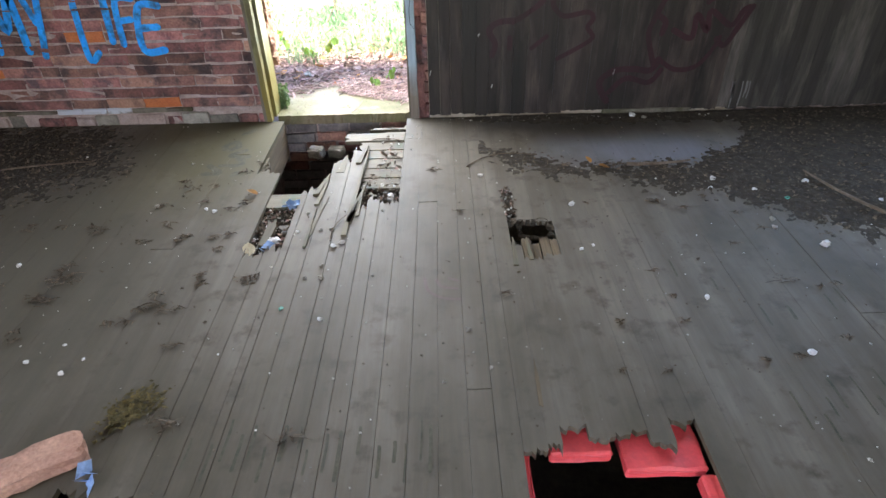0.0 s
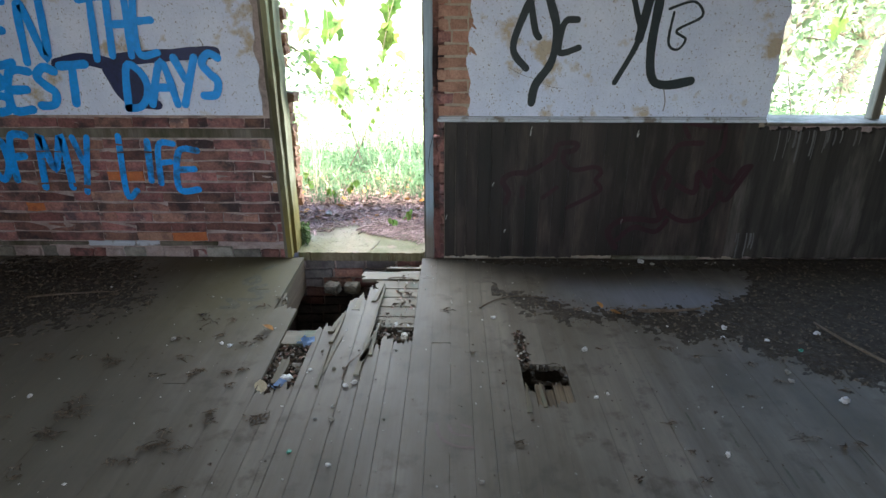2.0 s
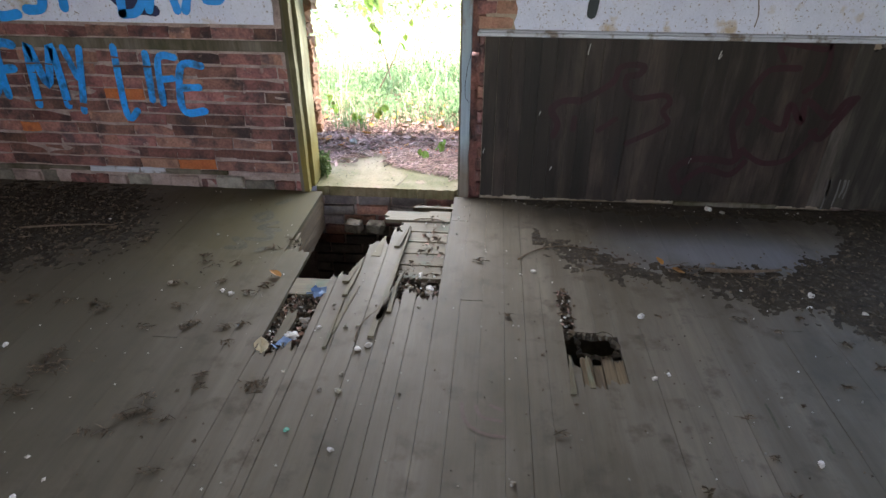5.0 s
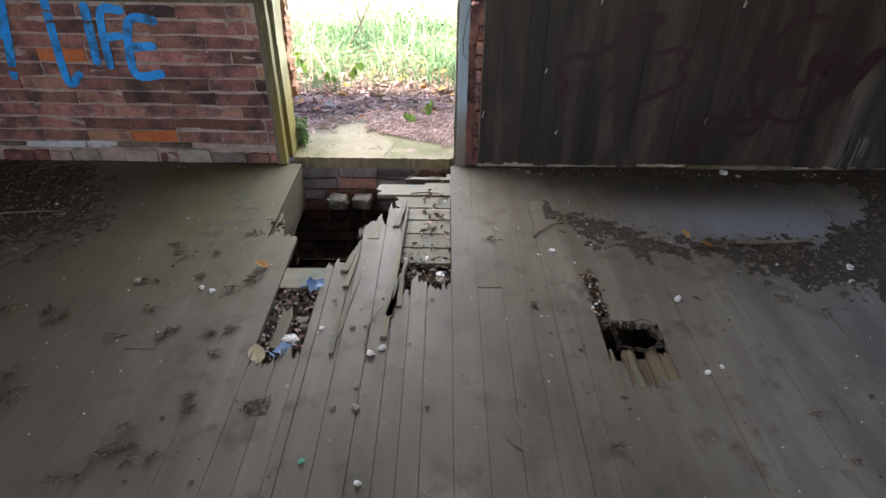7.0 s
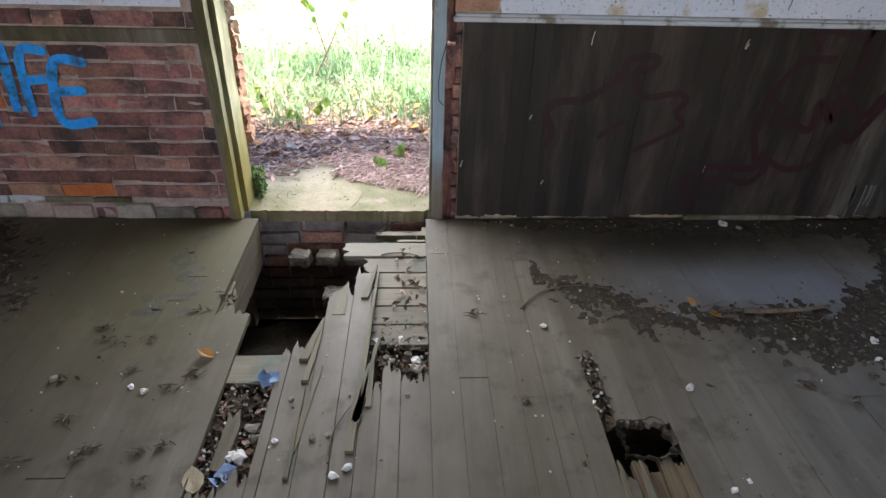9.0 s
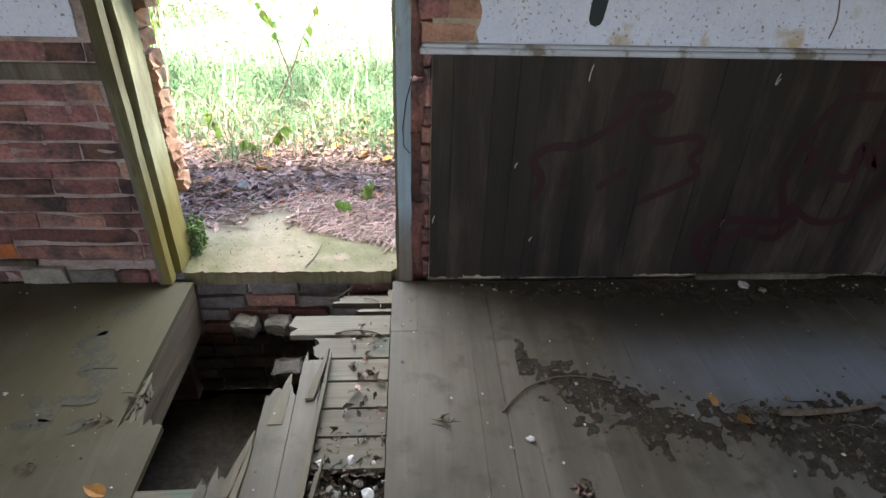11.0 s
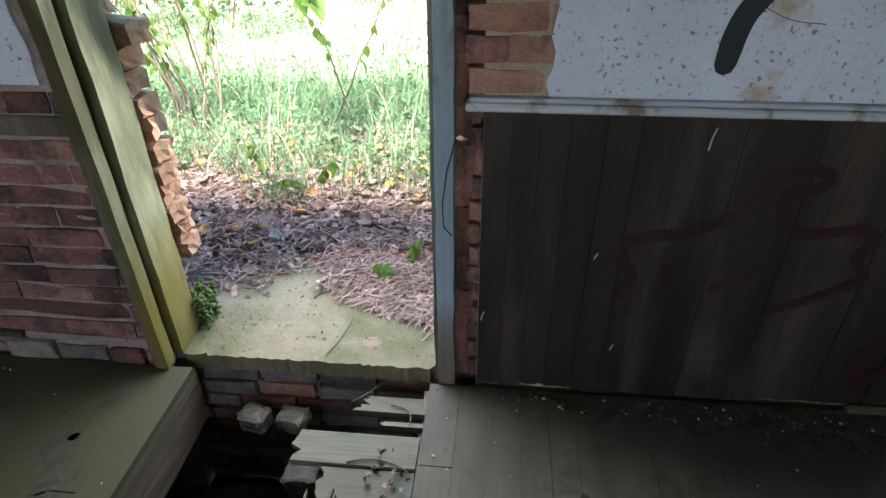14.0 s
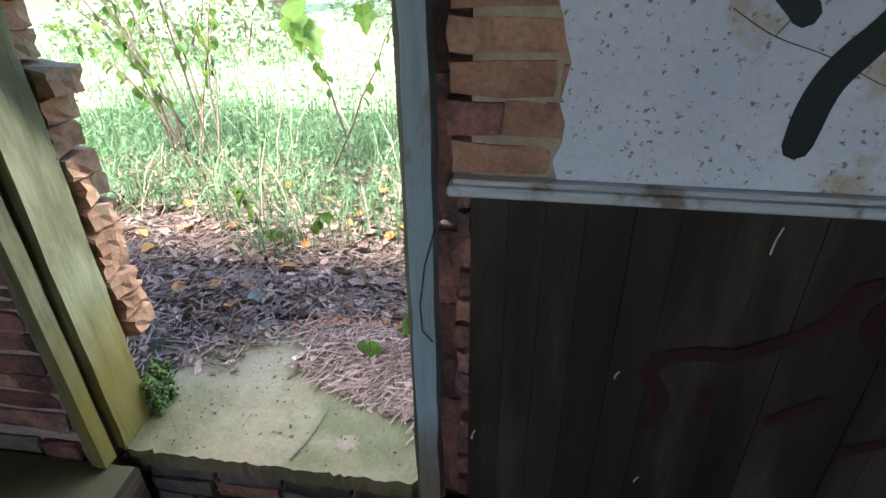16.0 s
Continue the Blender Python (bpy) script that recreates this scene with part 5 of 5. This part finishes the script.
for line in ([(-1.14, 3.10), (-1.11, 3.07), (-1.12, 3.02), (-1.22, 3.02)], [(-1.22, 3.35), (-1.27, 3.29), (-1.26, 3.24)], [(-1.21, 3.34), (-1.19, 3.27), (-1.23, 3.23)], [(-1.09, 3.13), (-1.20, 3.15), (-1.13, 3.22)], [(-1.15, 3.52), (-1.20, 3.46)], [(-1.29, 3.02), (-1.21, 2.93), (-1.29, 2.92)], [(-1.12, 2.90), (-1.10, 2.93)]):
    v, f = ribbon(line, 0.042, 0.0)
    part("paint_stroke", mesh_of("paint_stroke", [Vector((p.x, p.z, 0.0022 - p.y)) for p in v], f, "floor_tag"), tag)
stains = thing("floor_stains", "row of short dark rot streaks along the floorboards", "stain")
for x0, x1, y0, y1, count in ((-0.75, 0.06, 1.0, 1.12, 17), (1.2, 1.75, 1.05, 1.3, 9), (1.0, 1.9, 1.5, 2.0, 7)):
    for i in range(count):
        x, y, ln = x0 + (x1 - x0) * (i + rng.uniform(0.1, 0.9)) / count, rng.uniform(y0, y1), rng.uniform(0.05, 0.13)
        v, f = ribbon([(x, y - ln), (x + 0.002, y), (x, y + ln * 0.4)], rng.uniform(0.006, 0.013), 0.0)
        part("streak", mesh_of("streak", [Vector((p.x, p.z, 0.0022 - p.y)) for p in v], f, "floor_tag"), stains)
for i in range(26):
    x = random.Random(i).uniform(2.05, 2.9) if i > 6 else random.Random(i).uniform(1.98, 2.12)
    top = 0.90 if i > 6 else 0.20
    ln = random.Random(i + 90).uniform(0.05, 0.2)
    part("paint_run", mesh_of("paint_run", *ribbon([(x, top), (x + 0.004, top - ln * 0.5), (x, top - ln)], 0.004 + 0.010 * random.Random(i + 7).random(), PANEL_Y - 0.0004), "white_stain"), wall_right, "flaked white paint run")

# ---- outdoors ----


def land(x, y):
    """Height of the ground outside."""
    far = max(0.0, y - 6.0)
    return -0.03 + 0.03 * noise.noise((x * 1.1, y * 1.1, 0)) + 0.012 * noise.noise((x * 4, y * 4, 1)) + 0.02 * min(far, 30) * 0.5 - (0.03 if y < 4.4 and -1.2 < x < 0 else 0)


verts, faces = [], []
ys = [3.95 + 0.12 * i for i in range(40)] + [8.75 + 0.8 * i for i in range(20)] + [30, 60, 150, 500, 2500]
xs = [-2500, -500, -120, -40, -16, -8] + [-5 + 0.16 * i for i in range(70)] + [8, 16, 40, 120, 500, 2500]
for y in ys:
    for x in xs:
        verts.append((x, y, land(x, y) if abs(x) < 60 and y < 60 else 0.2))
n = len(xs)
faces = [(j * n + i, j * n + i + 1, (j + 1) * n + i + 1, (j + 1) * n + i) for j in range(len(ys) - 1) for i in range(n - 1)]
o = len(verts)
verts += [(-2500, -2500, -0.5), (2500, -2500, -0.5), (2500, 3.95, -0.1), (-2500, 3.95, -0.1)]
thing("ground", "brown woodland soil outside the doorway", "ground", kind="structure", data=mesh_of("ground", verts, faces, "soil", True))
# Added sheet of pale ground; the background's glare is in its colour.
nm = 40
meadow_v = [(-7 + 16 * i / nm, 6.6 + 24 * j / nm, land(-7 + 16 * i / nm, 6.6 + 24 * j / nm) + 0.02 + 0.02 * noise.noise((i * 0.7, j * 0.7, 0)) - (0.06 if j == 0 else 0)) for j in range(nm + 1) for i in range(nm + 1)]
thing("meadow", "distant meadow coloured pale to stand in for sunlit glare", "meadow", kind="structure", data=mesh_of("meadow", meadow_v, [(j * (nm + 1) + i, j * (nm + 1) + i + 1, (j + 1) * (nm + 1) + i + 1, (j + 1) * (nm + 1) + i) for j in range(nm) for i in range(nm)], "meadow", True))
thing("ground_behind", "rough soil behind the building", "ground", kind="structure", data=mesh_of("ground_behind", [(-2500, -2500, -0.1), (2500, -2500, -0.1), (2500, SOUTH - 0.22, -0.1), (-2500, SOUTH - 0.22, -0.1)], [(0, 1, 2, 3)], "soil"))

rng = random.Random(77)
leaves, sticks, oranges = [], [], []
for _ in range(24000):
    x, y = rng.uniform(-2.6, 0.7), 4.0 + 1.9 * rng.random() ** 0.8
    on_slab = -1.07 < x < -0.12 and y < 4.34
    if on_slab and not (x > -0.55 and y > 4.02 + (-0.12 - x) * 0.45 or x < -0.86 and y > 4.05 or y > 4.22):
        continue
    z = land(x, y) + 0.004
    if on_slab or -1.07 < x < -0.12 and y < 4.36:
        z = 0.022 + rng.uniform(0, 0.012)
    else:
        z += rng.uniform(0.0, 0.03) + (0.035 if y < 4.6 else 0.02)
    if rng.random() < 0.55:
        leaves.append(fleck(rng, rng.uniform(0.008, 0.026), (x, y, z), 0.6))
    else:
        a, ln = rng.uniform(0, 6.3), rng.uniform(0.02, 0.09)
        d = Vector((math.cos(a) * ln, math.sin(a) * ln, rng.uniform(-0.01, 0.012)))
        p = Vector((x, y, z + 0.006))
        sticks.append(tube([p - d, p + Vector((rng.uniform(-1, 1), rng.uniform(-1, 1), 0)) * ln * 0.15, p + d], [0.002, 0.0028, 0.0016], 3))
thing("leaf_litter", "brown dead leaf litter covering the ground outside", "leaf litter", kind="stuff", data=mesh_of("leaf_litter", *gather(leaves), "litter"))
thing("twig_litter", "grey-brown dry twigs strewn over the ground", "twigs", kind="stuff", data=mesh_of("twig_litter", *gather(sticks), "litter"))
pile = []
for _ in range(1500):
    x = rng.uniform(-0.66, -0.125)
    y = rng.uniform(3.88 + (-0.13 - x) * 0.42 + 0.05 * noise.noise((x * 14, 0, 0)), 4.36)
    z = 0.022 + rng.uniform(0, 0.02) * min(1, (y - 3.86) * 4)
    if rng.random() < 0.3:
        pile.append(fleck(rng, rng.uniform(0.008, 0.022), (x, y, z), 0.5))
    else:
        a, ln = rng.gauss(0.9, 0.7), rng.uniform(0.015, 0.06)
        d = Vector((math.cos(a) * ln, math.sin(a) * ln, rng.uniform(-0.004, 0.008)))
        pile.append(tube([Vector((x, y, z + 0.005)) - d, Vector((x, y, z + 0.008)), Vector((x, y, z + 0.005)) + d], [0.0016, 0.0021, 0.0012], 3))
thing("litter_pile", "drift of dry twigs and leaves on the concrete doorstep", "leaf litter", kind="stuff", data=mesh_of("litter_pile", *gather(pile), "litter"))
for i in range(120):
    x, y = rng.uniform(-0.75, -0.15), 4.36 + rng.gauss(0, 0.03)
    oranges.append(moved(lump(rng, rng.uniform(0.006, 0.014), 0.5), (x, y, 0.03)))
thing("brick_crumbs", "orange crumbs of broken brick behind the doorstep", "debris", kind="stuff", data=mesh_of("brick_crumbs", *gather(oranges), "brick_orange"))
big = []
for _ in range(1300):
    x, y = rng.uniform(-2.4, 0.6), 4.38 + 1.5 * rng.random()
    big.append(fleck(rng, rng.uniform(0.022, 0.045), (x, y, land(x, y) + rng.uniform(0.03, 0.065)), 0.7))
thing("dead_leaves", "larger curled brown dead leaves on the litter", "leaf litter", kind="stuff", data=mesh_of("dead_leaves", *gather(big), "litter"))
for i in range(60):
    x, y = rng.uniform(-1.8, 0.2), rng.uniform(4.45, 5.6)
    curled_leaf(x, y, land(x, y) + 0.055, rng.uniform(0.03, 0.08), rng.uniform(0, 360), "curled orange fallen leaf on the litter")
curled_leaf(-0.665, 4.18, 0.026, 0.055, 200, "yellow fallen leaf on the concrete doorstep", "straw")
stone(-0.965, 4.48, 0.02, 0.045, 60, "stone", "grey stone among the leaf litter", "stones outside")
stone(-0.3, 4.55, 0.02, 0.03, 61, "stone", "grey stone among the leaf litter", "stones outside")
twig(arc(-0.53, 3.742, -0.482, 3.955, 0.024, -0.05), 0.003, "thin twig on the concrete doorstep")
twig(arc(-0.66, 4.06, -0.63, 4.10, 0.026, 0.1), 0.004, "short dark twig on the concrete doorstep")
for i in range(14):
    x, y, a, ln = rng.uniform(-1.9, 0.1), rng.uniform(4.5, 5.8), rng.uniform(0, 6.3), rng.uniform(0.12, 0.4)
    twig(arc(x, y, x + math.cos(a) * ln, y + math.sin(a) * ln, land(x, y) + 0.05, rng.uniform(-0.1, 0.1)), 0.006, "dead stick lying on the leaf litter")

crumbs = []
for _ in range(420):
    x, y = rng.uniform(-1.04, -0.15), 3.74 + 0.55 * rng.random()
    if rng.random() < 0.35 + 0.6 * (x < -0.85) + 0.4 * (y < 3.78):
        crumbs.append(moved(lump(rng, rng.uniform(0.0012, 0.005)), (x, y, 0.0195)))
for _ in range(60):
    x, y = rng.uniform(-1.04, -0.15), 3.76 + 0.5 * rng.random()
    crumbs.append(fleck(rng, rng.uniform(0.004, 0.012), (x, y, 0.0205), 0.25))
thing("step_crumbs", "brown crumbs and leaf scraps on the concrete doorstep", "debris", kind="stuff", data=mesh_of("step_crumbs", *gather(crumbs), "bits"))

# grass and low weeds
blades, weeds, straws = [], [], []
for _ in range(38000):
    y = 4.8 + 5.2 * rng.random() ** 1.25
    x = rng.uniform(-3.2, 2.2) if y < 7 else rng.uniform(-5.5, 5.5)
    dens = (y - 4.8) / 0.4 + 0.9 * noise.noise((x * 1.3, y * 1.3, 3)) + (0.3 if x > -0.4 else 0) - (0.5 if x < -1.2 and y < 5.8 else 0)
    if dens < rng.uniform(0, 0.8) or y > 7.2 and rng.random() < 0.22 * (y - 6.6):
        continue
    h = rng.uniform(0.07, 0.26) * (1 + 0.05 * (y - 5))
    blades.append(blade(rng, (x, y, land(x, y)), h, rng.uniform(0.0018, 0.0045), rng.uniform(0.1, 1.1)))
for _ in range(19000):
    y = 4.75 + 5.0 * rng.random() ** 1.5
    x = rng.uniform(-3.2, 2.2) if y < 7 else rng.uniform(-5.5, 5.5)
    dens = (y - 4.85) / 0.45 + 0.9 * noise.noise((x * 1.1, y * 1.1, 8)) - (0.4 if x < -1.2 and y < 5.8 else 0)
    if dens < rng.uniform(0, 0.8):
        continue
    z = land(x, y) + rng.uniform(0.03, 0.24) * (1 + 0.15 * (y - 5))
    weeds.append(fleck(rng, rng.uniform(0.009, 0.028), (x, y, z), 0.8))
for cx, cy in ((-0.05, 5.15), (-0.2, 5.4), (0.15, 5.3)):
    for _ in range(180):
        blades.append(blade(rng, (cx + rng.gauss(0, 0.05), cy + rng.gauss(0, 0.05), land(cx, cy)), rng.uniform(0.15, 0.34), 0.003, rng.uniform(0.3, 1.1)))
for _ in range(240):
    x, y = rng.uniform(-2.2, 1.2), rng.uniform(5.0, 7.0)
    straws.append(blade(rng, (x, y, land(x, y)), rng.uniform(0.2, 0.5), 0.0025, rng.uniform(0.2, 1.4)))
thing("grass", "fresh green grass beyond the leaf litter", "grass", kind="stuff", data=mesh_of("grass", *gather(blades), "grass"))
thing("weeds", "low leafy green weeds among the grass", "weeds", kind="stuff", data=mesh_of("weeds", *gather(weeds), "leaf"))
thing("dry_stalks", "pale dry stalks standing in the grass", "grass", kind="stuff", data=mesh_of("dry_stalks", *gather(straws), "straw"))


def leaf_at(p, size, turn, tilt, lobes=True):
    v, f = broad_leaf(size, 0.22, 0.35, lobes)
    m = Matrix.Translation(p) @ Euler((tilt, rng.uniform(-0.3, 0.3), turn)).to_matrix().to_4x4()
    return [m @ q for q in v], f


def plant(name, label, category, stems, size, count, lobes=True, r=0.004, start=0.35, bough=()):
    """A plant whose bowed stems carry single leaves; every leaf is a part."""
    ob = thing(name, label, category)
    for line in bough:
        part("bough", mesh_of("bough", *tube([Vector(p) for p in line], [0.05 - 0.008 * i for i in range(len(line))], 7), "bark", True), ob)
    for base, tip, bow in stems:
        b, t = Vector(base), Vector(tip)
        pts = [b.lerp(t, i / 9) + Vector((bow[0], bow[1], bow[2])) * 4 * (i / 9) * (1 - i / 9) + Vector((noise.noise((i, b.x * 5, 0)), noise.noise((i, b.y * 5, 4)), 0)) * 0.02 for i in range(10)]
        stalk = part("stem", mesh_of("stem", *tube(pts, [r * (1.1 - 0.09 * i) for i in range(10)], 5), "bark", True), ob)
        for k in range(count):
            f = start + (1 - start) * (k + rng.random()) / count
            i = min(int(f * 9), 8)
            p = pts[i].lerp(pts[i + 1], f * 9 - i)
            s = size * rng.uniform(0.55, 1.1)
            part("leaf", mesh_of("leaf", *leaf_at(p, s, rng.uniform(0, 6.3), rng.uniform(-1.5, -0.3), lobes), "leaf_near"), stalk)
    return ob


plant("seedling", "young broad-leaved seedling sprouting beside the doorstep", "plant", [((-0.36, 4.30, 0.0), (-0.43, 4.20, 0.11), (0.01, 0, 0)), ((-0.36, 4.30, 0.0), (-0.28, 4.38, 0.13), (0, 0, 0))], 0.075, 4, False, 0.002, 0.6)
plant("weed_plant", "broad-leaved green weed growing from the leaf litter", "plant", [((-0.95, 4.95, -0.02), (-1.03, 4.82, 0.16), (0, 0, 0.03)), ((-0.95, 4.95, -0.02), (-0.80, 4.97, 0.2), (0, 0, 0.03)), ((-1.2, 5.1, -0.02), (-1.28, 5.05, 0.25), (0, 0, 0.03))], 0.065, 7, False, 0.003, 0.4)
plant("sapling", "bare arching sapling with a few green leaves", "shrub", [((-1.05, 5.6, -0.02), (-0.40, 5.35, 1.25), (0.02, 0, 0.02)), ((-0.85, 5.5, 0.25), (-1.15, 5.6, 0.9), (0.05, 0, 0.06))], 0.075, 9, False, 0.007, 0.4)
plant("shrub", "tangled arching brown shrub with sparse yellow-green leaves", "shrub",
      [((-1.93 + rng.gauss(0, 0.08), 5.75 + rng.gauss(0, 0.07), -0.02), (-1.98 + rng.uniform(-0.7, 0.4), 5.75 + rng.uniform(-0.4, 0.5), rng.uniform(0.9, 1.9)), (rng.uniform(-0.1, 0.12), 0, 0.1)) for _ in range(15)], 0.075, 9, False, 0.008, 0.35)
plant("hanging_branch", "low hanging branch with large lobed green leaves", "branch",
      [((-0.8, 5.9, 3.2), (-0.93, 5.25, 0.86), (-0.08, 0, 0.0)), ((-1.3, 5.9, 3.2), (-1.2, 5.3, 1.05), (-0.05, 0, 0)), ((-0.3, 6.0, 3.2), (-0.66, 5.3, 1.02), (0.1, 0, 0)), ((-0.75, 5.9, 2.6), (-0.45, 5.4, 1.25), (0, 0, 0.1)), ((-1.2, 5.9, 3.2), (-0.98, 5.1, 1.2), (0, 0, 0))], 0.19, 11, True, 0.006, 0.25, [[(1.4, 6.6, -0.1), (1.3, 6.5, 2.0), (0.8, 6.2, 3.15), (-0.3, 6.0, 3.25), (-1.35, 5.9, 3.25)]])
plant("hanging_branch", "leafy green branch hanging outside the window", "branch",
      [((3.2, 6.2, 3.2), (3.0, 5.9, 1.25), (0.1, 0, 0)), ((4.3, 6.4, 3.2), (3.9, 6.2, 1.4), (0, 0, 0)), ((3.6, 6.6, 3.0), (2.7, 6.4, 1.7), (0, 0, 0.1))], 0.19, 14, True, 0.006, 0.15, [[(1.85, 6.9, -0.1), (1.9, 6.8, 2.2), (2.4, 6.4, 3.15), (3.3, 6.3, 3.25), (4.4, 6.4, 3.25)]])


def tree(x, y, h, crown, seed):
    r = random.Random(seed)
    ob = thing("tree", "sunlit broad-leaved tree beyond the clearing", "tree", "trees beyond the clearing")
    z0 = land(x, y) - 0.1
    trunk = [Vector((x + 0.12 * math.sin(i + seed), y + 0.1 * math.cos(i * 1.3), z0 + h * 0.75 * i / 7)) for i in range(8)]
    part("trunk", mesh_of("trunk", *tube(trunk, [0.16 * (1 - 0.11 * i) for i in range(8)], 7), "bark", True), ob)
    limbs, leafs = [], []
    for k in range(13):
        b = trunk[r.randint(2, 7)]
        a, ln = r.uniform(0, 6.3), crown * r.uniform(0.5, 1.0)
        tip = b + Vector((math.cos(a) * ln, math.sin(a) * ln, r.uniform(-0.3, 0.7) * ln))
        midp = b.lerp(tip, 0.5) + Vector((0, 0, 0.15 * ln))
        limbs.append(tube([b, midp, tip], [0.05, 0.03, 0.01], 5))
        for _ in range(150):
            c = b.lerp(tip, r.uniform(0.3, 1.08)) + Vector((r.gauss(0, 0.3), r.gauss(0, 0.3), r.gauss(0, 0.24))) * crown * 0.5
            leafs.append(fleck(r, r.uniform(0.05, 0.10), c, 1.1, 0.6))
    for v, f in limbs:
        part("limb", mesh_of("limb", v, f, "bark", True), ob)
    crown_ob = part("crown", mesh_of("crown", *gather(leafs), "bush"), ob, "leafy crown with gaps")
    crown_ob["kind"] = "stuff"


for i, (x, y, h, c) in enumerate(((-3.2, 10.5, 4.5, 1.9), (1.6, 12.0, 5.0, 2.0), (4.8, 9.2, 4.2, 1.9), (7.5, 11.5, 5, 2.2), (-7, 12.5, 5.2, 2.2))):
    tree(x, y, h, c, i + 3)


def thicket(x, y, w, h, count, seed):
    r = random.Random(seed)
    ob = thing("thicket", "sunlit green bramble thicket", "bush", "thickets")
    stems = []
    for _ in range(16):
        b = Vector((x + r.uniform(-w, w) * 0.6, y + r.uniform(-0.4, 0.4), land(x, y) - 0.05))
        t = b + Vector((r.uniform(-0.6, 0.6), r.uniform(-0.4, 0.4), h * r.uniform(0.5, 1.0)))
        stems.append(tube([b, b.lerp(t, 0.6) + Vector((0, 0, 0.15)), t], [0.012, 0.009, 0.004], 4))
    for v, f in stems:
        part("stem", mesh_of("stem", v, f, "bark", True), ob)
    leafs = []
    for _ in range(count):
        a = r.uniform(0, 6.3)
        q = r.random() ** 0.5
        px = x + math.cos(a) * w * q
        top = h * (1 - 0.7 * q * q) * (0.75 + 0.5 * noise.noise((px * 1.7, seed, 0)))
        leafs.append(fleck(r, r.uniform(0.03, 0.06), (px, y + math.sin(a) * 0.7 * q, land(px, y) + max(0.03, top * r.random() ** 0.6)), 0.9, 0.6))
    foliage = part("foliage", mesh_of("foliage", *gather(leafs), "bush"), ob)
    foliage["kind"] = "stuff"


for i, (x, y, w, h, c) in enumerate(((-3.6, 8.6, 1.5, 1.1, 1300), (-0.8, 10.5, 1.8, 0.9, 1300), (2.6, 9.2, 1.6, 1.2, 1300), (6.2, 8.8, 1.8, 1.4, 1300))):
    thicket(x, y, w, h, c, i + 40)

# ---- bricks, laid last ----
rng = random.Random(12)


def brick_mesh(name, w, d, h, material, seed):
    return box_mesh(name, -w / 2, w / 2, 0, d, 0, h, material, 0, 0.0042, 1, seed)


STOCK = {}


def brick_of(w, d, h, material):
    key = (round(w, 2), d, h, material, rng.randint(0, 5))
    if key not in STOCK and material == "brick_edge":
        STOCK[key] = box_mesh("brick", -w / 2, w / 2, 0, d, 0, h, material, 0, 0.007, 2, len(STOCK))
    if key not in STOCK:
        STOCK[key] = brick_mesh("brick", w, d, h, material, len(STOCK))
    return STOCK[key]


SPALLED = [(-1.47, 0.47), (-1.31, 0.40), (-1.75, 0.18), (-1.93, 0.33), (-2.5, 0.77), (-2.2, 0.58), (-2.75, 0.35), (-2.02, 0.50), (-3.05, 0.77)]


def lay(parent, x0, x1, z0, courses, pitch, kinds, face=3.688, length=0.245, depth=0.1):
    for c in range(courses):
        z = z0 + c * pitch
        x = x0 - (length / 2 if c % 2 else 0) - rng.uniform(0, 0.04)
        while x < x1 - 0.03:
            w = length if rng.random() < 0.82 else length / 2
            a, b = max(x, x0), min(x + w, x1)
            if b - a > 0.04:
                bw = round((b - a - 0.011) / 0.02) * 0.02
                m = rng.choices([k for k, _ in kinds], [v for _, v in kinds])[0]
                if any(abs((a + b) / 2 - ox) < 0.075 and abs(z + pitch / 2 - oz) < 0.032 for ox, oz in SPALLED):
                    m = "brick_orange"
                part("brick", brick_of(bw, depth, pitch - 0.014, m), parent, m=pose((a + b) / 2, face + rng.uniform(-0.003, 0.004), z + rng.uniform(-0.003, 0.003), rng.uniform(-1.5, 1.5), rng.uniform(-0.9, 0.9), rng.uniform(-0.8, 0.8)))
            x += w


MIX = [("brick", 10), ("brick_pale", 0.5)]
lay(wall_left, WEST, -1.112, 0.112, 10, 0.0724, MIX)
lay(wall_left, WEST, -1.112, 0.905, 1, 0.074, [("brick", 8), ("brick_pale", 1)])
lay(wall_right, -0.045, 0.20, 0.99, 22, 0.0735, [("brick_pale", 6), ("brick", 1)], length=0.215)
lay(foundation, -1.10, -0.02, -0.70, 9, 0.0735, [("stone_dark", 6), ("brick", 2)], 3.735, 0.22)
# ragged brick nibs behind the right-hand post and in the left reveal
for c in range(13):
    if c in (10, 4):
        continue
    w = rng.choice([0.03, 0.036, 0.026, 0.036])
    part("brick", brick_of(w, 0.1, 0.062, "brick"), wall_right, m=pose(0.005 - w / 2 + rng.uniform(-0.008, 0.0), 3.70 + rng.uniform(0, 0.02), 0.02 + c * 0.0735, 0, 0, rng.uniform(-8, 8)))
for c in range(27):
    z = 0.16 + c * 0.0735
    if z < 0.3:
        continue
    out = 0.010 + 0.05 * noise.noise((c * 0.8, 5, 0)) + rng.uniform(-0.018, 0.018)
    if c in (13, 14, 20):
        out -= 0.06
    part("brick", brick_of(0.2, 0.1, 0.064, "brick_edge"), wall_left, m=pose(-1.04 + out - 0.1, 3.878 + rng.uniform(-0.01, 0.012), z, rng.uniform(-3, 3), rng.uniform(-3, 3), rng.uniform(-7, 7)))
verts, faces = gather([moved(lump(random.Random(i), 0.011), (-1.03 + 0.03 * math.sin(i * 3.1), 3.90 + 0.05 * math.cos(i * 2.2), 0.01 + 0.16 * (i % 23) / 23)) for i in range(260)])
thing("moss", "green moss growing at the foot of the door frame", "moss", kind="stuff", data=mesh_of("moss", verts, faces, "moss"))
